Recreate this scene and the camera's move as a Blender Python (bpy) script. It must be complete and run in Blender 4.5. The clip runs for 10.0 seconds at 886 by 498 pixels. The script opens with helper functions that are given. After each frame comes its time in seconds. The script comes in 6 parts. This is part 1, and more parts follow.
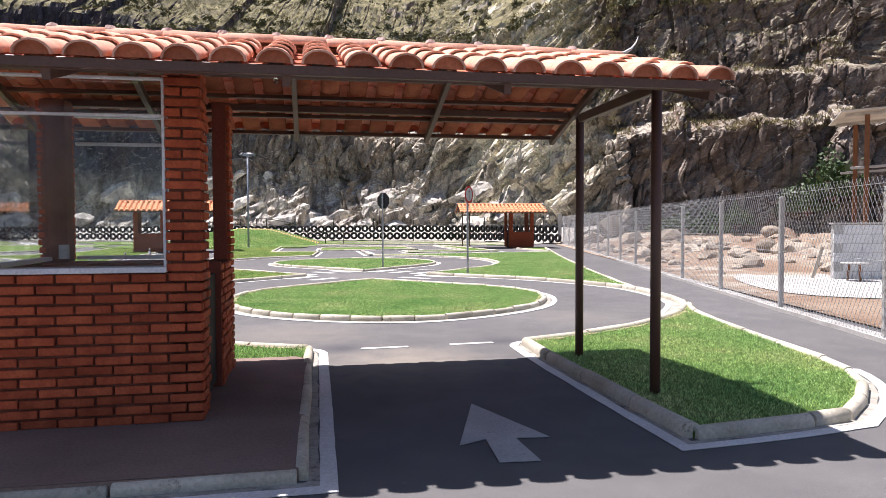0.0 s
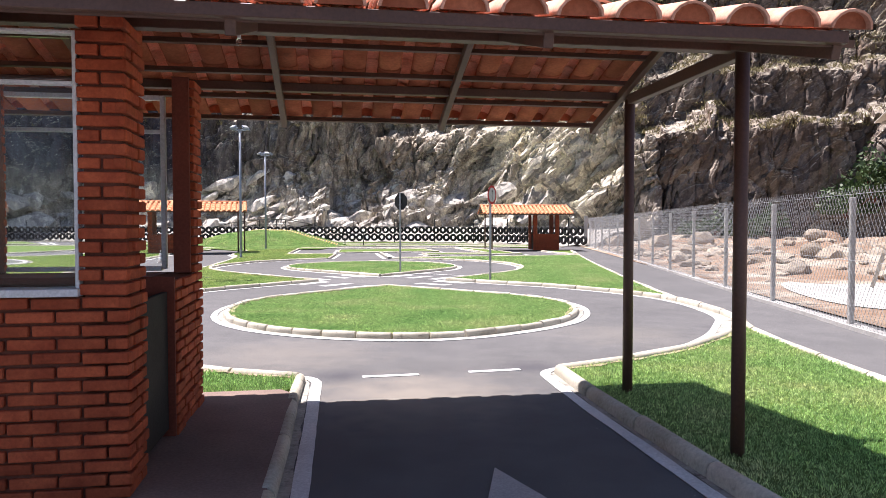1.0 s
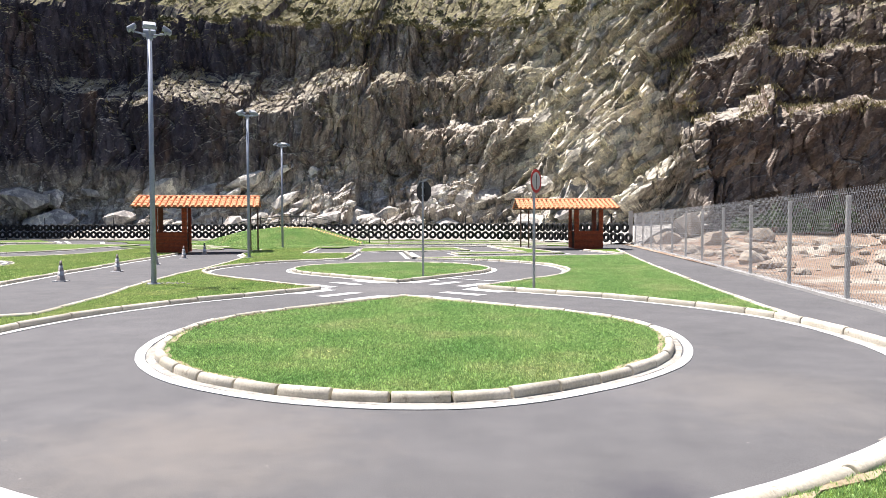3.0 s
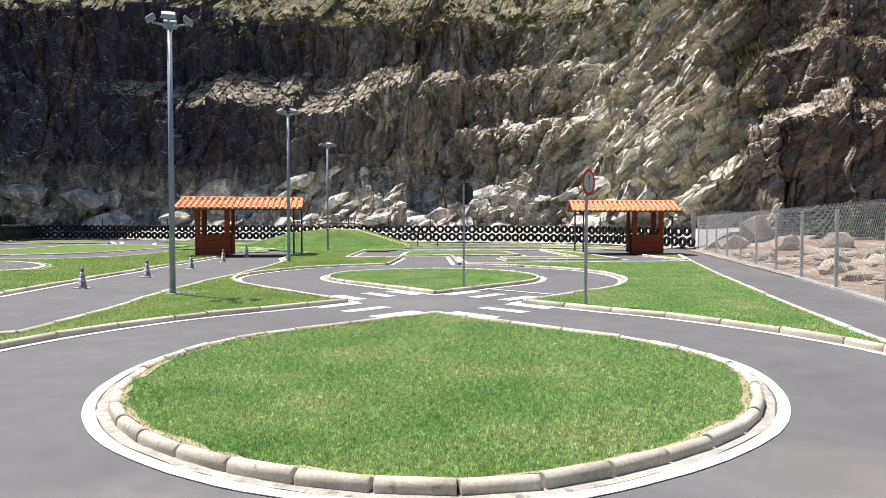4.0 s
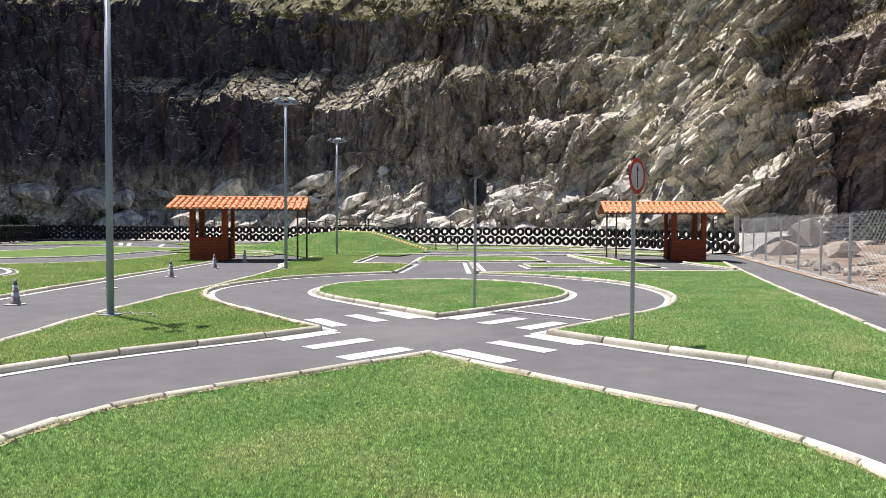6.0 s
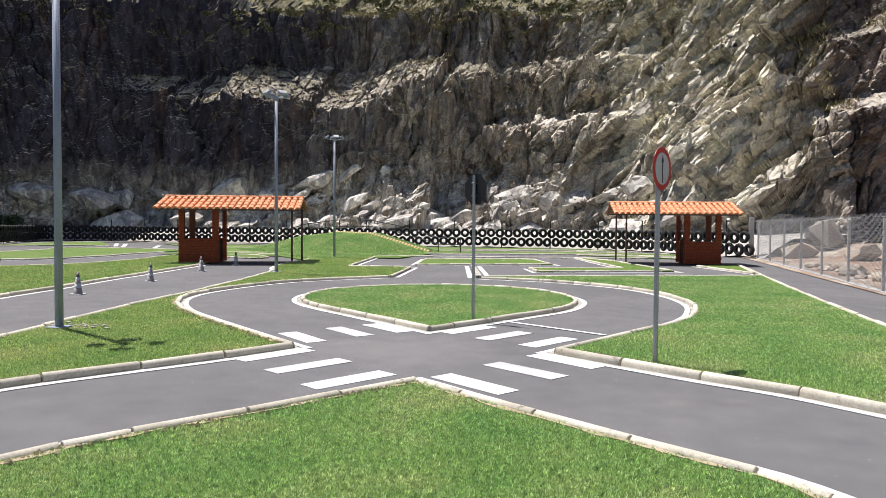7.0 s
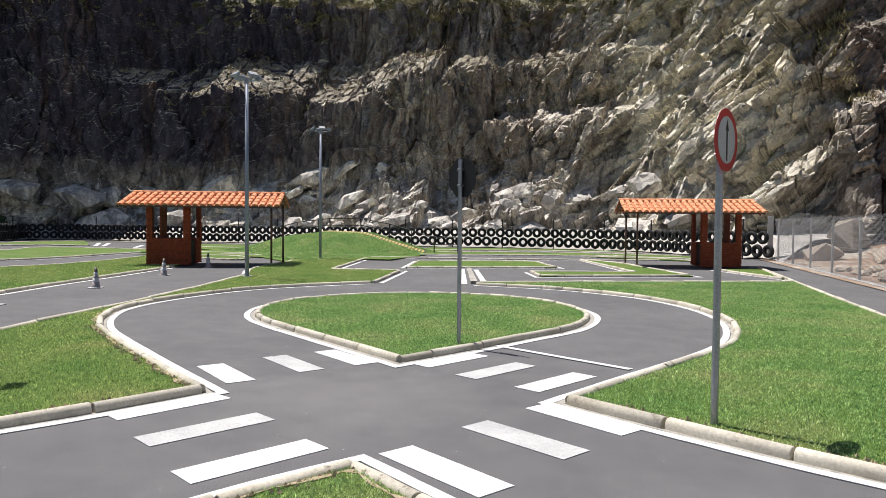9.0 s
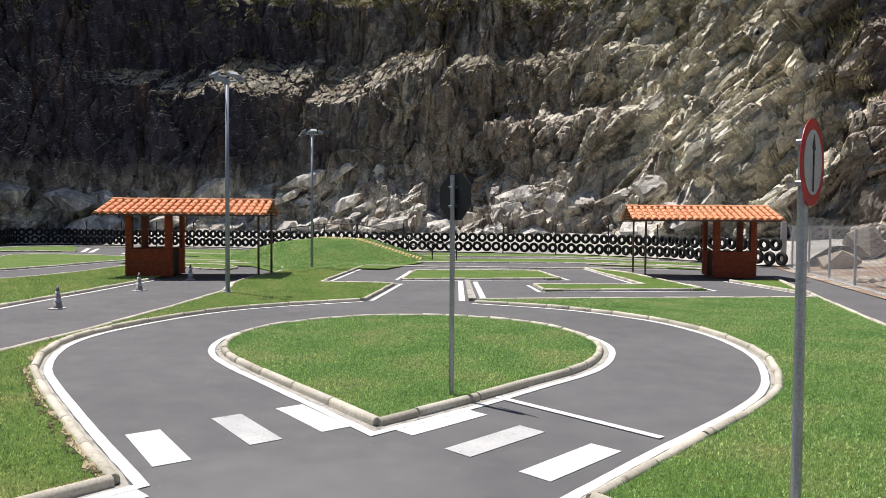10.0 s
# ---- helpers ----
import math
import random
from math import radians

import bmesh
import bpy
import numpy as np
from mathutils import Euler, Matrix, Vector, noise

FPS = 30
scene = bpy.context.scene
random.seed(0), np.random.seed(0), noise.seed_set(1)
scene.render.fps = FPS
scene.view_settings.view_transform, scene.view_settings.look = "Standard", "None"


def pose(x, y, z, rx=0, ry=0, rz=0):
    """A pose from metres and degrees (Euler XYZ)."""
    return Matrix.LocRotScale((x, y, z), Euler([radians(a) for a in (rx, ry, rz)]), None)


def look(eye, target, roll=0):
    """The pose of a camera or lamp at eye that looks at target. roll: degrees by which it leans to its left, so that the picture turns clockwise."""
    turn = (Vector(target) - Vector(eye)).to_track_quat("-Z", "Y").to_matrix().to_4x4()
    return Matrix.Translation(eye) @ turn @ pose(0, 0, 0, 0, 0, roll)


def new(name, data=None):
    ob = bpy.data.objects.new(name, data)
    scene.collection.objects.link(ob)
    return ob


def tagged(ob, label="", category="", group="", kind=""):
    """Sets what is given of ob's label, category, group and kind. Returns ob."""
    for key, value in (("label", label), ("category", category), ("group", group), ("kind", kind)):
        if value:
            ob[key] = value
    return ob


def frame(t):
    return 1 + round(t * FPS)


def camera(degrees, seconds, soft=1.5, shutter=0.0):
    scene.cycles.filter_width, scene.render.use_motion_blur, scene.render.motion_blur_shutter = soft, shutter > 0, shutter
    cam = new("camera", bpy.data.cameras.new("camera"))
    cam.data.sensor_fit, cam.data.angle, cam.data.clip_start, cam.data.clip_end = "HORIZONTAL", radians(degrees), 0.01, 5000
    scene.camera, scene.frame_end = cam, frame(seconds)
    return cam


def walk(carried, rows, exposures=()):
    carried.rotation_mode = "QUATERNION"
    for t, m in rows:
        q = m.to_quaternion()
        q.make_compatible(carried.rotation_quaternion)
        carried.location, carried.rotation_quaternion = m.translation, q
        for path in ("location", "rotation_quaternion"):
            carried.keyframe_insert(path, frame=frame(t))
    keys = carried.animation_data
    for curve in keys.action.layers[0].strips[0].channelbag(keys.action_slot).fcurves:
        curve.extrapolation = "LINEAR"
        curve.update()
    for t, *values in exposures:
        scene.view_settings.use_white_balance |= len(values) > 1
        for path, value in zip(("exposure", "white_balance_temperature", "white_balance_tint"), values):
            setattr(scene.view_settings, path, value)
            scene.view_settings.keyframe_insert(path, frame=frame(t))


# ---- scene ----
cam = camera(64.4, 10.0, soft=0.55)
PATH = [
    (0, (0.563, -1.324, 1.239), (0.461, 0.672, 1.171), -0.2),
    (0.5, (0.574, -0.756, 1.256), (0.434, 1.238, 1.188), -0.2),
    (1, (0.543, -0.161, 1.27), (0.377, 1.831, 1.205), -0.0),
    (1.5, (0.469, 0.648, 1.252), (0.294, 2.639, 1.185), -0.2),
    (2, (0.316, 1.42, 1.233), (0.148, 3.412, 1.167), -0.1),
    (2.5, (0.255, 2.199, 1.202), (0.088, 4.191, 1.137), 0.1),
    (2.7, (0.257, 2.534, 1.197), (0.062, 4.523, 1.129), 0.0),
    (3.8, (0.362, 4.1, 1.304), (-0.025, 6.061, 1.232), 0.0),
    (4, (0.352, 4.39, 1.312), (-0.057, 6.346, 1.242), 0.05),
    (4.5, (0.342, 5.09, 1.347), (-0.116, 7.036, 1.278), 0.05),
    (5, (0.295, 5.772, 1.381), (-0.176, 7.715, 1.313), 0.2),
    (5.5, (0.212, 6.419, 1.388), (-0.262, 8.361, 1.319), 0.2),
    (7, (-0.032, 8.361, 1.389), (-0.529, 10.297, 1.324), 0.4),
    (7.5, (-0.043, 8.784, 1.396), (-0.542, 10.72, 1.329), 0.3),
    (8, (-0.094, 9.188, 1.407), (-0.592, 11.124, 1.339), 0.6),
    (8.5, (-0.184, 9.866, 1.397), (-0.685, 11.801, 1.329), 0.4),
    (9, (-0.314, 10.584, 1.382), (-0.817, 12.519, 1.315), 0.5),
    (9.5, (-0.441, 11.28, 1.455), (-0.947, 13.214, 1.387), 0.4),
    (10, (-0.54, 11.882, 1.653), (-1.045, 13.816, 1.586), 0.4),
]
walk(cam, [(t, look(eye, target, roll)) for t, eye, target, roll in PATH],
     exposures=[(0.0, 0.9, 6350, 20), (0.5, 1.03, 6350, 21), (1.0, 1.06, 6350, 21), (1.5, 1.12, 6350, 21), (2.5, 1.05, 6350, 18), (4.0, 0.75, 6300, 14), (4.5, 0.67, 6300, 13), (7.0, 0.6, 6300, 15), (8.5, 0.44, 6350, 14), (10.0, 0.32, 6350, 14)])


# ---------------------------------------------------------------- light
SUN = Vector((-0.345, 0.175, 1.0)).normalized()
world = bpy.data.worlds.new("world")
scene.world = world
world.use_nodes = True
wn = world.node_tree.nodes
sky = wn.new("ShaderNodeTexSky")
sky.sky_type = "NISHITA"
sky.sun_disc = False
sky.sun_elevation = math.asin(SUN.z)
sky.sun_rotation = math.atan2(SUN.x, SUN.y)
wn["Background"].inputs["Strength"].default_value = 0.058
world.node_tree.links.new(sky.outputs[0], wn["Background"].inputs["Color"])
sun_data = bpy.data.lights.new("sun", "SUN")
sun_data.energy = 5.0
sun_data.angle = radians(0.53)
sun_data.color = (1.0, 0.955, 0.88)
sun = new("sun", sun_data)
sun.matrix_world = look(SUN * 80, (0, 0, 0))

# ---------------------------------------------------------------- materials


def material(name, rough=0.85, metal=0.0):
    m = bpy.data.materials.new(name)
    m.use_nodes = True
    b = m.node_tree.nodes["Principled BSDF"]
    b.inputs["Roughness"].default_value = rough
    b.inputs["Metallic"].default_value = metal
    if rough > 0.65:
        b.inputs["Specular IOR Level"].default_value = 0.22
    return m, m.node_tree.nodes, m.node_tree.links, b


def coords(n, l, scale=(1, 1, 1), kind="Object"):
    tc = n.new("ShaderNodeTexCoord")
    mp = n.new("ShaderNodeMapping")
    mp.inputs["Scale"].default_value = scale
    l.new(tc.outputs[kind], mp.inputs["Vector"])
    return mp.outputs["Vector"]


def world_coords(n, l, scale=(1, 1, 1)):
    ge = n.new("ShaderNodeNewGeometry")
    mp = n.new("ShaderNodeMapping")
    mp.inputs["Scale"].default_value = scale
    l.new(ge.outputs["Position"], mp.inputs["Vector"])
    return mp.outputs["Vector"]


def noise_tex(n, l, vec, scale, detail=4, rough=0.55):
    t = n.new("ShaderNodeTexNoise")
    t.inputs["Scale"].default_value = scale
    t.inputs["Detail"].default_value = detail
    t.inputs["Roughness"].default_value = rough
    l.new(vec, t.inputs["Vector"])
    return t.outputs["Fac"]


def ramp(n, l, fac, stops):
    r = n.new("ShaderNodeValToRGB")
    e = r.color_ramp.elements
    e[0].position, e[0].color = stops[0][0], (*stops[0][1], 1)
    e[1].position, e[1].color = stops[-1][0], (*stops[-1][1], 1)
    for pos, col in stops[1:-1]:
        e.new(pos).color = (*col, 1)
    l.new(fac, r.inputs["Fac"])
    return r.outputs["Color"]


def mix(n, l, fac, a, b, mode="MIX"):
    m = n.new("ShaderNodeMix")
    m.data_type = "RGBA"
    m.blend_type = mode
    for sock, val in ((m.inputs[0], fac), (m.inputs[6], a), (m.inputs[7], b)):
        if isinstance(val, (int, float)):
            sock.default_value = val
        elif isinstance(val, tuple):
            sock.default_value = (*val, 1)
        else:
            l.new(val, sock)
    return m.outputs[2]


def bump(n, l, bsdf, height, strength=0.4, dist=0.01):
    b = n.new("ShaderNodeBump")
    b.inputs["Strength"].default_value = strength
    b.inputs["Distance"].default_value = dist
    l.new(height, b.inputs["Height"])
    l.new(b.outputs["Normal"], bsdf.inputs["Normal"])


def two_scale(name, dark, light, big, fine, rough=0.85, metal=0.0, relief=0.3, dist=0.004, vary=0.0, space="world", stain=None):
    """A surface with broad blotches and fine grain; vary: how far pieces differ from one another."""
    m, n, l, b = material(name, rough, metal)
    v = world_coords(n, l) if space == "world" else coords(n, l)
    f1 = noise_tex(n, l, v, big, 3)
    f2 = noise_tex(n, l, v, fine, 5, 0.65)
    c1 = ramp(n, l, f1, [(0.3, dark), (0.7, light)])
    c2 = ramp(n, l, f2, [(0.25, (0.72, 0.72, 0.72)), (0.75, (1.18, 1.18, 1.18))])
    c = mix(n, l, 1.0, c1, c2, "MULTIPLY")
    if vary:
        oi = n.new("ShaderNodeObjectInfo")
        hs = n.new("ShaderNodeHueSaturation")
        mr = n.new("ShaderNodeMapRange")
        mr.inputs["To Min"].default_value = 1 - vary
        mr.inputs["To Max"].default_value = 1 + vary
        l.new(oi.outputs["Random"], mr.inputs["Value"])
        l.new(mr.outputs[0], hs.inputs["Value"])
        l.new(c, hs.inputs["Color"])
        c = hs.outputs["Color"]
    if stain:
        f3 = noise_tex(n, l, v, stain[1], 6, 0.7)
        r3 = ramp(n, l, f3, [(stain[2], (0, 0, 0)), (stain[2] + 0.12, (1, 1, 1))])
        c = mix(n, l, r3, c, stain[0])
    l.new(c, b.inputs["Base Color"])
    bump(n, l, b, f2, relief, dist)
    return m


def asphalt_material():
    m, n, l, b = material("asphalt", 0.88)
    v = world_coords(n, l)
    broad = noise_tex(n, l, v, 0.35, 4, 0.6)
    mid = noise_tex(n, l, v, 2.4, 5, 0.65)
    grain = noise_tex(n, l, v, 130, 3, 0.7)
    c = ramp(n, l, broad, [(0.3, (0.115, 0.115, 0.117)), (0.7, (0.145, 0.144, 0.146))])
    c = mix(n, l, 1.0, c, ramp(n, l, mid, [(0.3, (0.86, 0.86, 0.87)), (0.7, (1.1, 1.09, 1.08))]), "MULTIPLY")
    c = mix(n, l, 1.0, c, ramp(n, l, grain, [(0.3, (0.6, 0.6, 0.6)), (0.72, (1.35, 1.35, 1.35))]), "MULTIPLY")
    sp = n.new("ShaderNodeTexVoronoi")
    sp.inputs["Scale"].default_value = 5.5
    l.new(v, sp.inputs["Vector"])
    dot = ramp(n, l, sp.outputs["Distance"], [(0.025, (1, 1, 1)), (0.045, (0, 0, 0))])
    c = mix(n, l, dot, c, (0.3, 0.29, 0.27))
    dust = noise_tex(n, l, v, 0.55, 6, 0.7)
    c = mix(n, l, ramp(n, l, dust, [(0.62, (0, 0, 0)), (0.8, (0.45, 0.45, 0.45))]), c, (0.24, 0.215, 0.18))
    blur = noise_tex(n, l, v, 3.5, 5, 0.65)
    for x, y, r, col, most in ((-0.1, 5.0, 1.1, (0.3, 0.265, 0.22), 0.55), (-1.6, 6.6, 1.3, (0.26, 0.235, 0.205), 0.4), (1.9, 8.2, 1.2, (0.25, 0.23, 0.2), 0.3), (-2.4, 15.9, 1.4, (0.2, 0.195, 0.19), 0.4),
                               (-0.82, 5.68, 0.4, (0.075, 0.075, 0.085), 0.9), (0.84, 6.2, 0.38, (0.075, 0.075, 0.085), 0.85), (3.2, 8.9, 0.3, (0.08, 0.08, 0.088), 0.6)):
        far = n.new("ShaderNodeVectorMath")
        far.operation = "DISTANCE"
        far.inputs[1].default_value = (x, y, 0)
        l.new(v, far.inputs[0])
        rag = n.new("ShaderNodeMath")
        rag.operation = "MULTIPLY_ADD"
        rag.inputs[1].default_value = 1.3 * r
        l.new(blur, rag.inputs[0])
        l.new(far.outputs["Value"], rag.inputs[2])
        spot = n.new("ShaderNodeMapRange")
        spot.inputs["From Min"].default_value = 1.55 * r
        spot.inputs["From Max"].default_value = 0.75 * r
        spot.inputs["To Max"].default_value = most
        l.new(rag.outputs[0], spot.inputs["Value"])
        c = mix(n, l, spot.outputs[0], c, mix(n, l, 1.0, col, ramp(n, l, grain, [(0.3, (0.75, 0.75, 0.75)), (0.7, (1.2, 1.2, 1.2))]), "MULTIPLY"))
    l.new(c, b.inputs["Base Color"])
    bump(n, l, b, grain, 0.5, 0.003)
    return m


def turf_material(name, blades, dry=False):
    m, n, l, b = material(name, 0.7)
    v = world_coords(n, l)
    patch = noise_tex(n, l, v, 0.9, 4, 0.6)
    tuft = noise_tex(n, l, v, 22, 4, 0.7)
    if blades:
        c = ramp(n, l, patch, [(0.28, (0.29, 0.51, 0.19)), (0.5, (0.42, 0.61, 0.25)), (0.72, (0.62, 0.68, 0.36))])
        if dry:
            c = ramp(n, l, patch, [(0.28, (0.33, 0.5, 0.16)), (0.5, (0.45, 0.57, 0.21)), (0.72, (0.58, 0.63, 0.28))])
    else:
        c = ramp(n, l, patch, [(0.3, (0.085, 0.185, 0.028)), (0.5, (0.13, 0.225, 0.04)), (0.72, (0.2, 0.24, 0.07))])
    if blades:
        ge = n.new("ShaderNodeNewGeometry")
        c = mix(n, l, 1.0, c, ramp(n, l, ge.outputs["Random Per Island"], [(0.0, (0.36, 0.42, 0.34)), (0.5, (0.97, 0.98, 0.93)), (1.0, (1.75, 1.6, 1.65))]), "MULTIPLY")
        c = mix(n, l, 1.0, c, ramp(n, l, tuft, [(0.34, (0.42, 0.5, 0.45)), (0.5, (1.0, 1.0, 1.0)), (0.64, (1.55, 1.42, 1.55))]), "MULTIPLY")
        tr = n.new("ShaderNodeBsdfTranslucent")
        ms = n.new("ShaderNodeMixShader")
        ms.inputs[0].default_value = 0.3
        l.new(c, tr.inputs["Color"])
        l.new(b.outputs[0], ms.inputs[1])
        l.new(tr.outputs[0], ms.inputs[2])
        l.new(ms.outputs[0], n["Material Output"].inputs["Surface"])
    else:
        fine = noise_tex(n, l, v, 55, 4, 0.7)
        c = mix(n, l, 1.0, c, ramp(n, l, tuft, [(0.3, (0.6, 0.66, 0.6)), (0.7, (1.2, 1.12, 1.1))]), "MULTIPLY")
        c = mix(n, l, 1.0, c, ramp(n, l, fine, [(0.3, (0.5, 0.55, 0.45)), (0.7, (1.25, 1.2, 1.2))]), "MULTIPLY")
        bump(n, l, b, fine, 0.9, 0.03)
    l.new(c, b.inputs["Base Color"])
    return m


def rock_material(name="rock", fallen=False):
    """fallen: freshly broken blocks, without the wall's old stains and painted-in shade."""
    m, n, l, b = material(name, 0.9)
    v = world_coords(n, l)
    vs = world_coords(n, l, (1.0, 1.0, 0.16))
    vd = world_coords(n, l, (0.5, 0.5, 1.6))
    broad = noise_tex(n, l, v, 0.13, 4, 0.6)
    mid = noise_tex(n, l, vd, 0.9, 6, 0.7)
    streak = noise_tex(n, l, vs, 0.8, 6, 0.68)
    fine = noise_tex(n, l, v, 7, 8, 0.78)
    c = ramp(n, l, mid, [(0.25, (0.3, 0.245, 0.185)), (0.4, (0.46, 0.41, 0.33)), (0.58, (0.62, 0.58, 0.5)), (0.8, (0.75, 0.72, 0.65))])
    c = mix(n, l, ramp(n, l, broad, [(0.45, (0, 0, 0)), (0.65, (0.5, 0.5, 0.5))]), c, (0.27, 0.22, 0.165))
    cr = n.new("ShaderNodeTexVoronoi")
    cr.feature = "DISTANCE_TO_EDGE"
    cr.inputs["Scale"].default_value = 0.9
    wob = n.new("ShaderNodeVectorMath")
    wob.operation = "ADD"
    wn_ = n.new("ShaderNodeTexNoise")
    wn_.inputs["Scale"].default_value = 1.1
    wn_.inputs["Detail"].default_value = 4
    l.new(v, wn_.inputs["Vector"])
    l.new(world_coords(n, l, (1.0, 1.0, 0.45)), wob.inputs[0])
    l.new(wn_.outputs["Color"], wob.inputs[1])
    l.new(wob.outputs[0], cr.inputs["Vector"])
    c = mix(n, l, ramp(n, l, cr.outputs["Distance"], [(0.0, (0.75, 0.75, 0.75)), (0.035, (0, 0, 0))]), c, (0.05, 0.042, 0.035))
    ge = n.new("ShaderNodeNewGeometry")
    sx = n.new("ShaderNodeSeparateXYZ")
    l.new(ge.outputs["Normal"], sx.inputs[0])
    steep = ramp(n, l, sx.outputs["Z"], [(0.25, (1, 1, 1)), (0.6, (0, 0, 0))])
    # Streaked stain kept to steep faces, which also paints their shade darker.
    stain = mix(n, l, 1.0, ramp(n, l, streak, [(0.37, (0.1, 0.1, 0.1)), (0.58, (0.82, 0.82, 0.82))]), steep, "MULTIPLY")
    pale_lo = n.new("ShaderNodeMapRange")
    pale_lo.inputs["From Min"].default_value = -5.0
    pale_lo.inputs["From Max"].default_value = 1.0
    pale_hi = n.new("ShaderNodeMapRange")
    pale_hi.inputs["From Min"].default_value = 11.0
    pale_hi.inputs["From Max"].default_value = 8.5
    where = n.new("ShaderNodeSeparateXYZ")
    l.new(ge.outputs["Position"], where.inputs[0])
    l.new(where.outputs["X"], pale_lo.inputs["Value"])
    l.new(where.outputs["X"], pale_hi.inputs["Value"])
    band = mix(n, l, 1.0, pale_lo.outputs[0], pale_hi.outputs[0], "MULTIPLY")
    c = mix(n, l, mix(n, l, 1.0, band, (0.75, 0.75, 0.75), "MULTIPLY"), c, ramp(n, l, mid, [(0.3, (0.56, 0.51, 0.4)), (0.7, (0.78, 0.75, 0.62))]))
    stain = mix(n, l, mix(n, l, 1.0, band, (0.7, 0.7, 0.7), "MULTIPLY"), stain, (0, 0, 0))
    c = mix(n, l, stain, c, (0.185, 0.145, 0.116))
    px = n.new("ShaderNodeSeparateXYZ")
    l.new(ge.outputs["Position"], px.inputs[0])
    left_shade = n.new("ShaderNodeMapRange")
    left_shade.inputs["From Min"].default_value = -12.0
    left_shade.inputs["From Max"].default_value = -29.0
    left_shade.inputs["To Max"].default_value = 0.93
    l.new(px.outputs["X"], left_shade.inputs["Value"])
    low = n.new("ShaderNodeMapRange")
    low.inputs["From Min"].default_value = 3.6
    low.inputs["From Max"].default_value = 6.6
    lz = n.new("ShaderNodeMath")
    lz.operation = "MULTIPLY_ADD"
    lz.inputs[1].default_value = 3.0
    l.new(noise_tex(n, l, v, 0.35, 4, 0.6), lz.inputs[0])
    l.new(px.outputs["Z"], lz.inputs[2])
    lo2 = n.new("ShaderNodeMath")
    lo2.operation = "SUBTRACT"
    lo2.inputs[1].default_value = 1.5
    l.new(lz.outputs[0], lo2.inputs[0])
    l.new(lo2.outputs[0], low.inputs["Value"])
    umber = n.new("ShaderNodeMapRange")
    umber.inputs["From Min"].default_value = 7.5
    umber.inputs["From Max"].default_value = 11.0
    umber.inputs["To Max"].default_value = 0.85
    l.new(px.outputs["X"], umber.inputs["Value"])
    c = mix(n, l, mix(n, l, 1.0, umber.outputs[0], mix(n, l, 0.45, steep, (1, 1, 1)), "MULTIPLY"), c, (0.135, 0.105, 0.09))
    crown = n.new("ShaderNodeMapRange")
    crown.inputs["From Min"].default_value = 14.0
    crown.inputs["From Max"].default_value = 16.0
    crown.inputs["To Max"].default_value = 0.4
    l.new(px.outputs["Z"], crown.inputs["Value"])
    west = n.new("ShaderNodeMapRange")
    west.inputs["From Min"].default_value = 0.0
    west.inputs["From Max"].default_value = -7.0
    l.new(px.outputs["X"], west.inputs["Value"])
    crown_west = n.new("ShaderNodeMath")
    crown_west.operation = "MULTIPLY"
    l.new(crown.outputs[0], crown_west.inputs[0])
    l.new(west.outputs[0], crown_west.inputs[1])
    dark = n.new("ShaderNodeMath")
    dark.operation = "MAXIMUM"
    l.new(crown_west.outputs[0], dark.inputs[0])
    l.new(left_shade.outputs[0], dark.inputs[1])
    # Shade of the left wall put into the colour: bluish black on steep faces.
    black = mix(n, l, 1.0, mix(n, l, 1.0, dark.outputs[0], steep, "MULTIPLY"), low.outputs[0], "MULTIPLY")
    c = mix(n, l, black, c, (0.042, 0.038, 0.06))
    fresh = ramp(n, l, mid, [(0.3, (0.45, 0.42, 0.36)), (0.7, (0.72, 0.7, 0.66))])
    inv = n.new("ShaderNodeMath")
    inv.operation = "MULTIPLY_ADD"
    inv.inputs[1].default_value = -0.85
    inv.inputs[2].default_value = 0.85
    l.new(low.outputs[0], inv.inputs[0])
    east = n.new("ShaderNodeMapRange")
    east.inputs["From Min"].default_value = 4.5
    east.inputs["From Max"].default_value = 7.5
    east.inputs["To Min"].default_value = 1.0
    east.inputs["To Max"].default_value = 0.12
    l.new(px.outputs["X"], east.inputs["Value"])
    # Paints lit tops and shaded sides: less of the pale colour on steep faces.
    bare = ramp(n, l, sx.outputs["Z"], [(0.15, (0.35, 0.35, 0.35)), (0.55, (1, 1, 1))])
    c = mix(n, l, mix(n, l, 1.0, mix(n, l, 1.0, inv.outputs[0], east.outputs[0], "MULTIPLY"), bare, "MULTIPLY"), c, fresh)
    rust = noise_tex(n, l, vs, 0.33, 5, 0.6)
    c = mix(n, l, ramp(n, l, rust, [(0.56, (0, 0, 0)), (0.72, (0.5, 0.5, 0.5))]), c, (0.2, 0.115, 0.06))
    c = mix(n, l, 1.0, c, ramp(n, l, fine, [(0.3, (0.5, 0.5, 0.5)), (0.7, (1.35, 1.35, 1.35))]), "MULTIPLY")
    # dry grass on the gentle slopes
    high = n.new("ShaderNodeMapRange")
    high.inputs["From Min"].default_value = 10.0
    high.inputs["From Max"].default_value = 18.5
    l.new(px.outputs["Z"], high.inputs["Value"])
    lie = n.new("ShaderNodeMapRange")
    lie.inputs["From Min"].default_value = 0.42
    lie.inputs["From Max"].default_value = 0.62
    gn = n.new("ShaderNodeMath")
    gn.operation = "MULTIPLY_ADD"
    gn.inputs[1].default_value = 0.5
    l.new(noise_tex(n, l, v, 0.8, 5, 0.65), gn.inputs[0])
    l.new(sx.outputs["Z"], gn.inputs[2])
    sub = n.new("ShaderNodeMath")
    sub.operation = "SUBTRACT"
    sub.inputs[1].default_value = 0.25
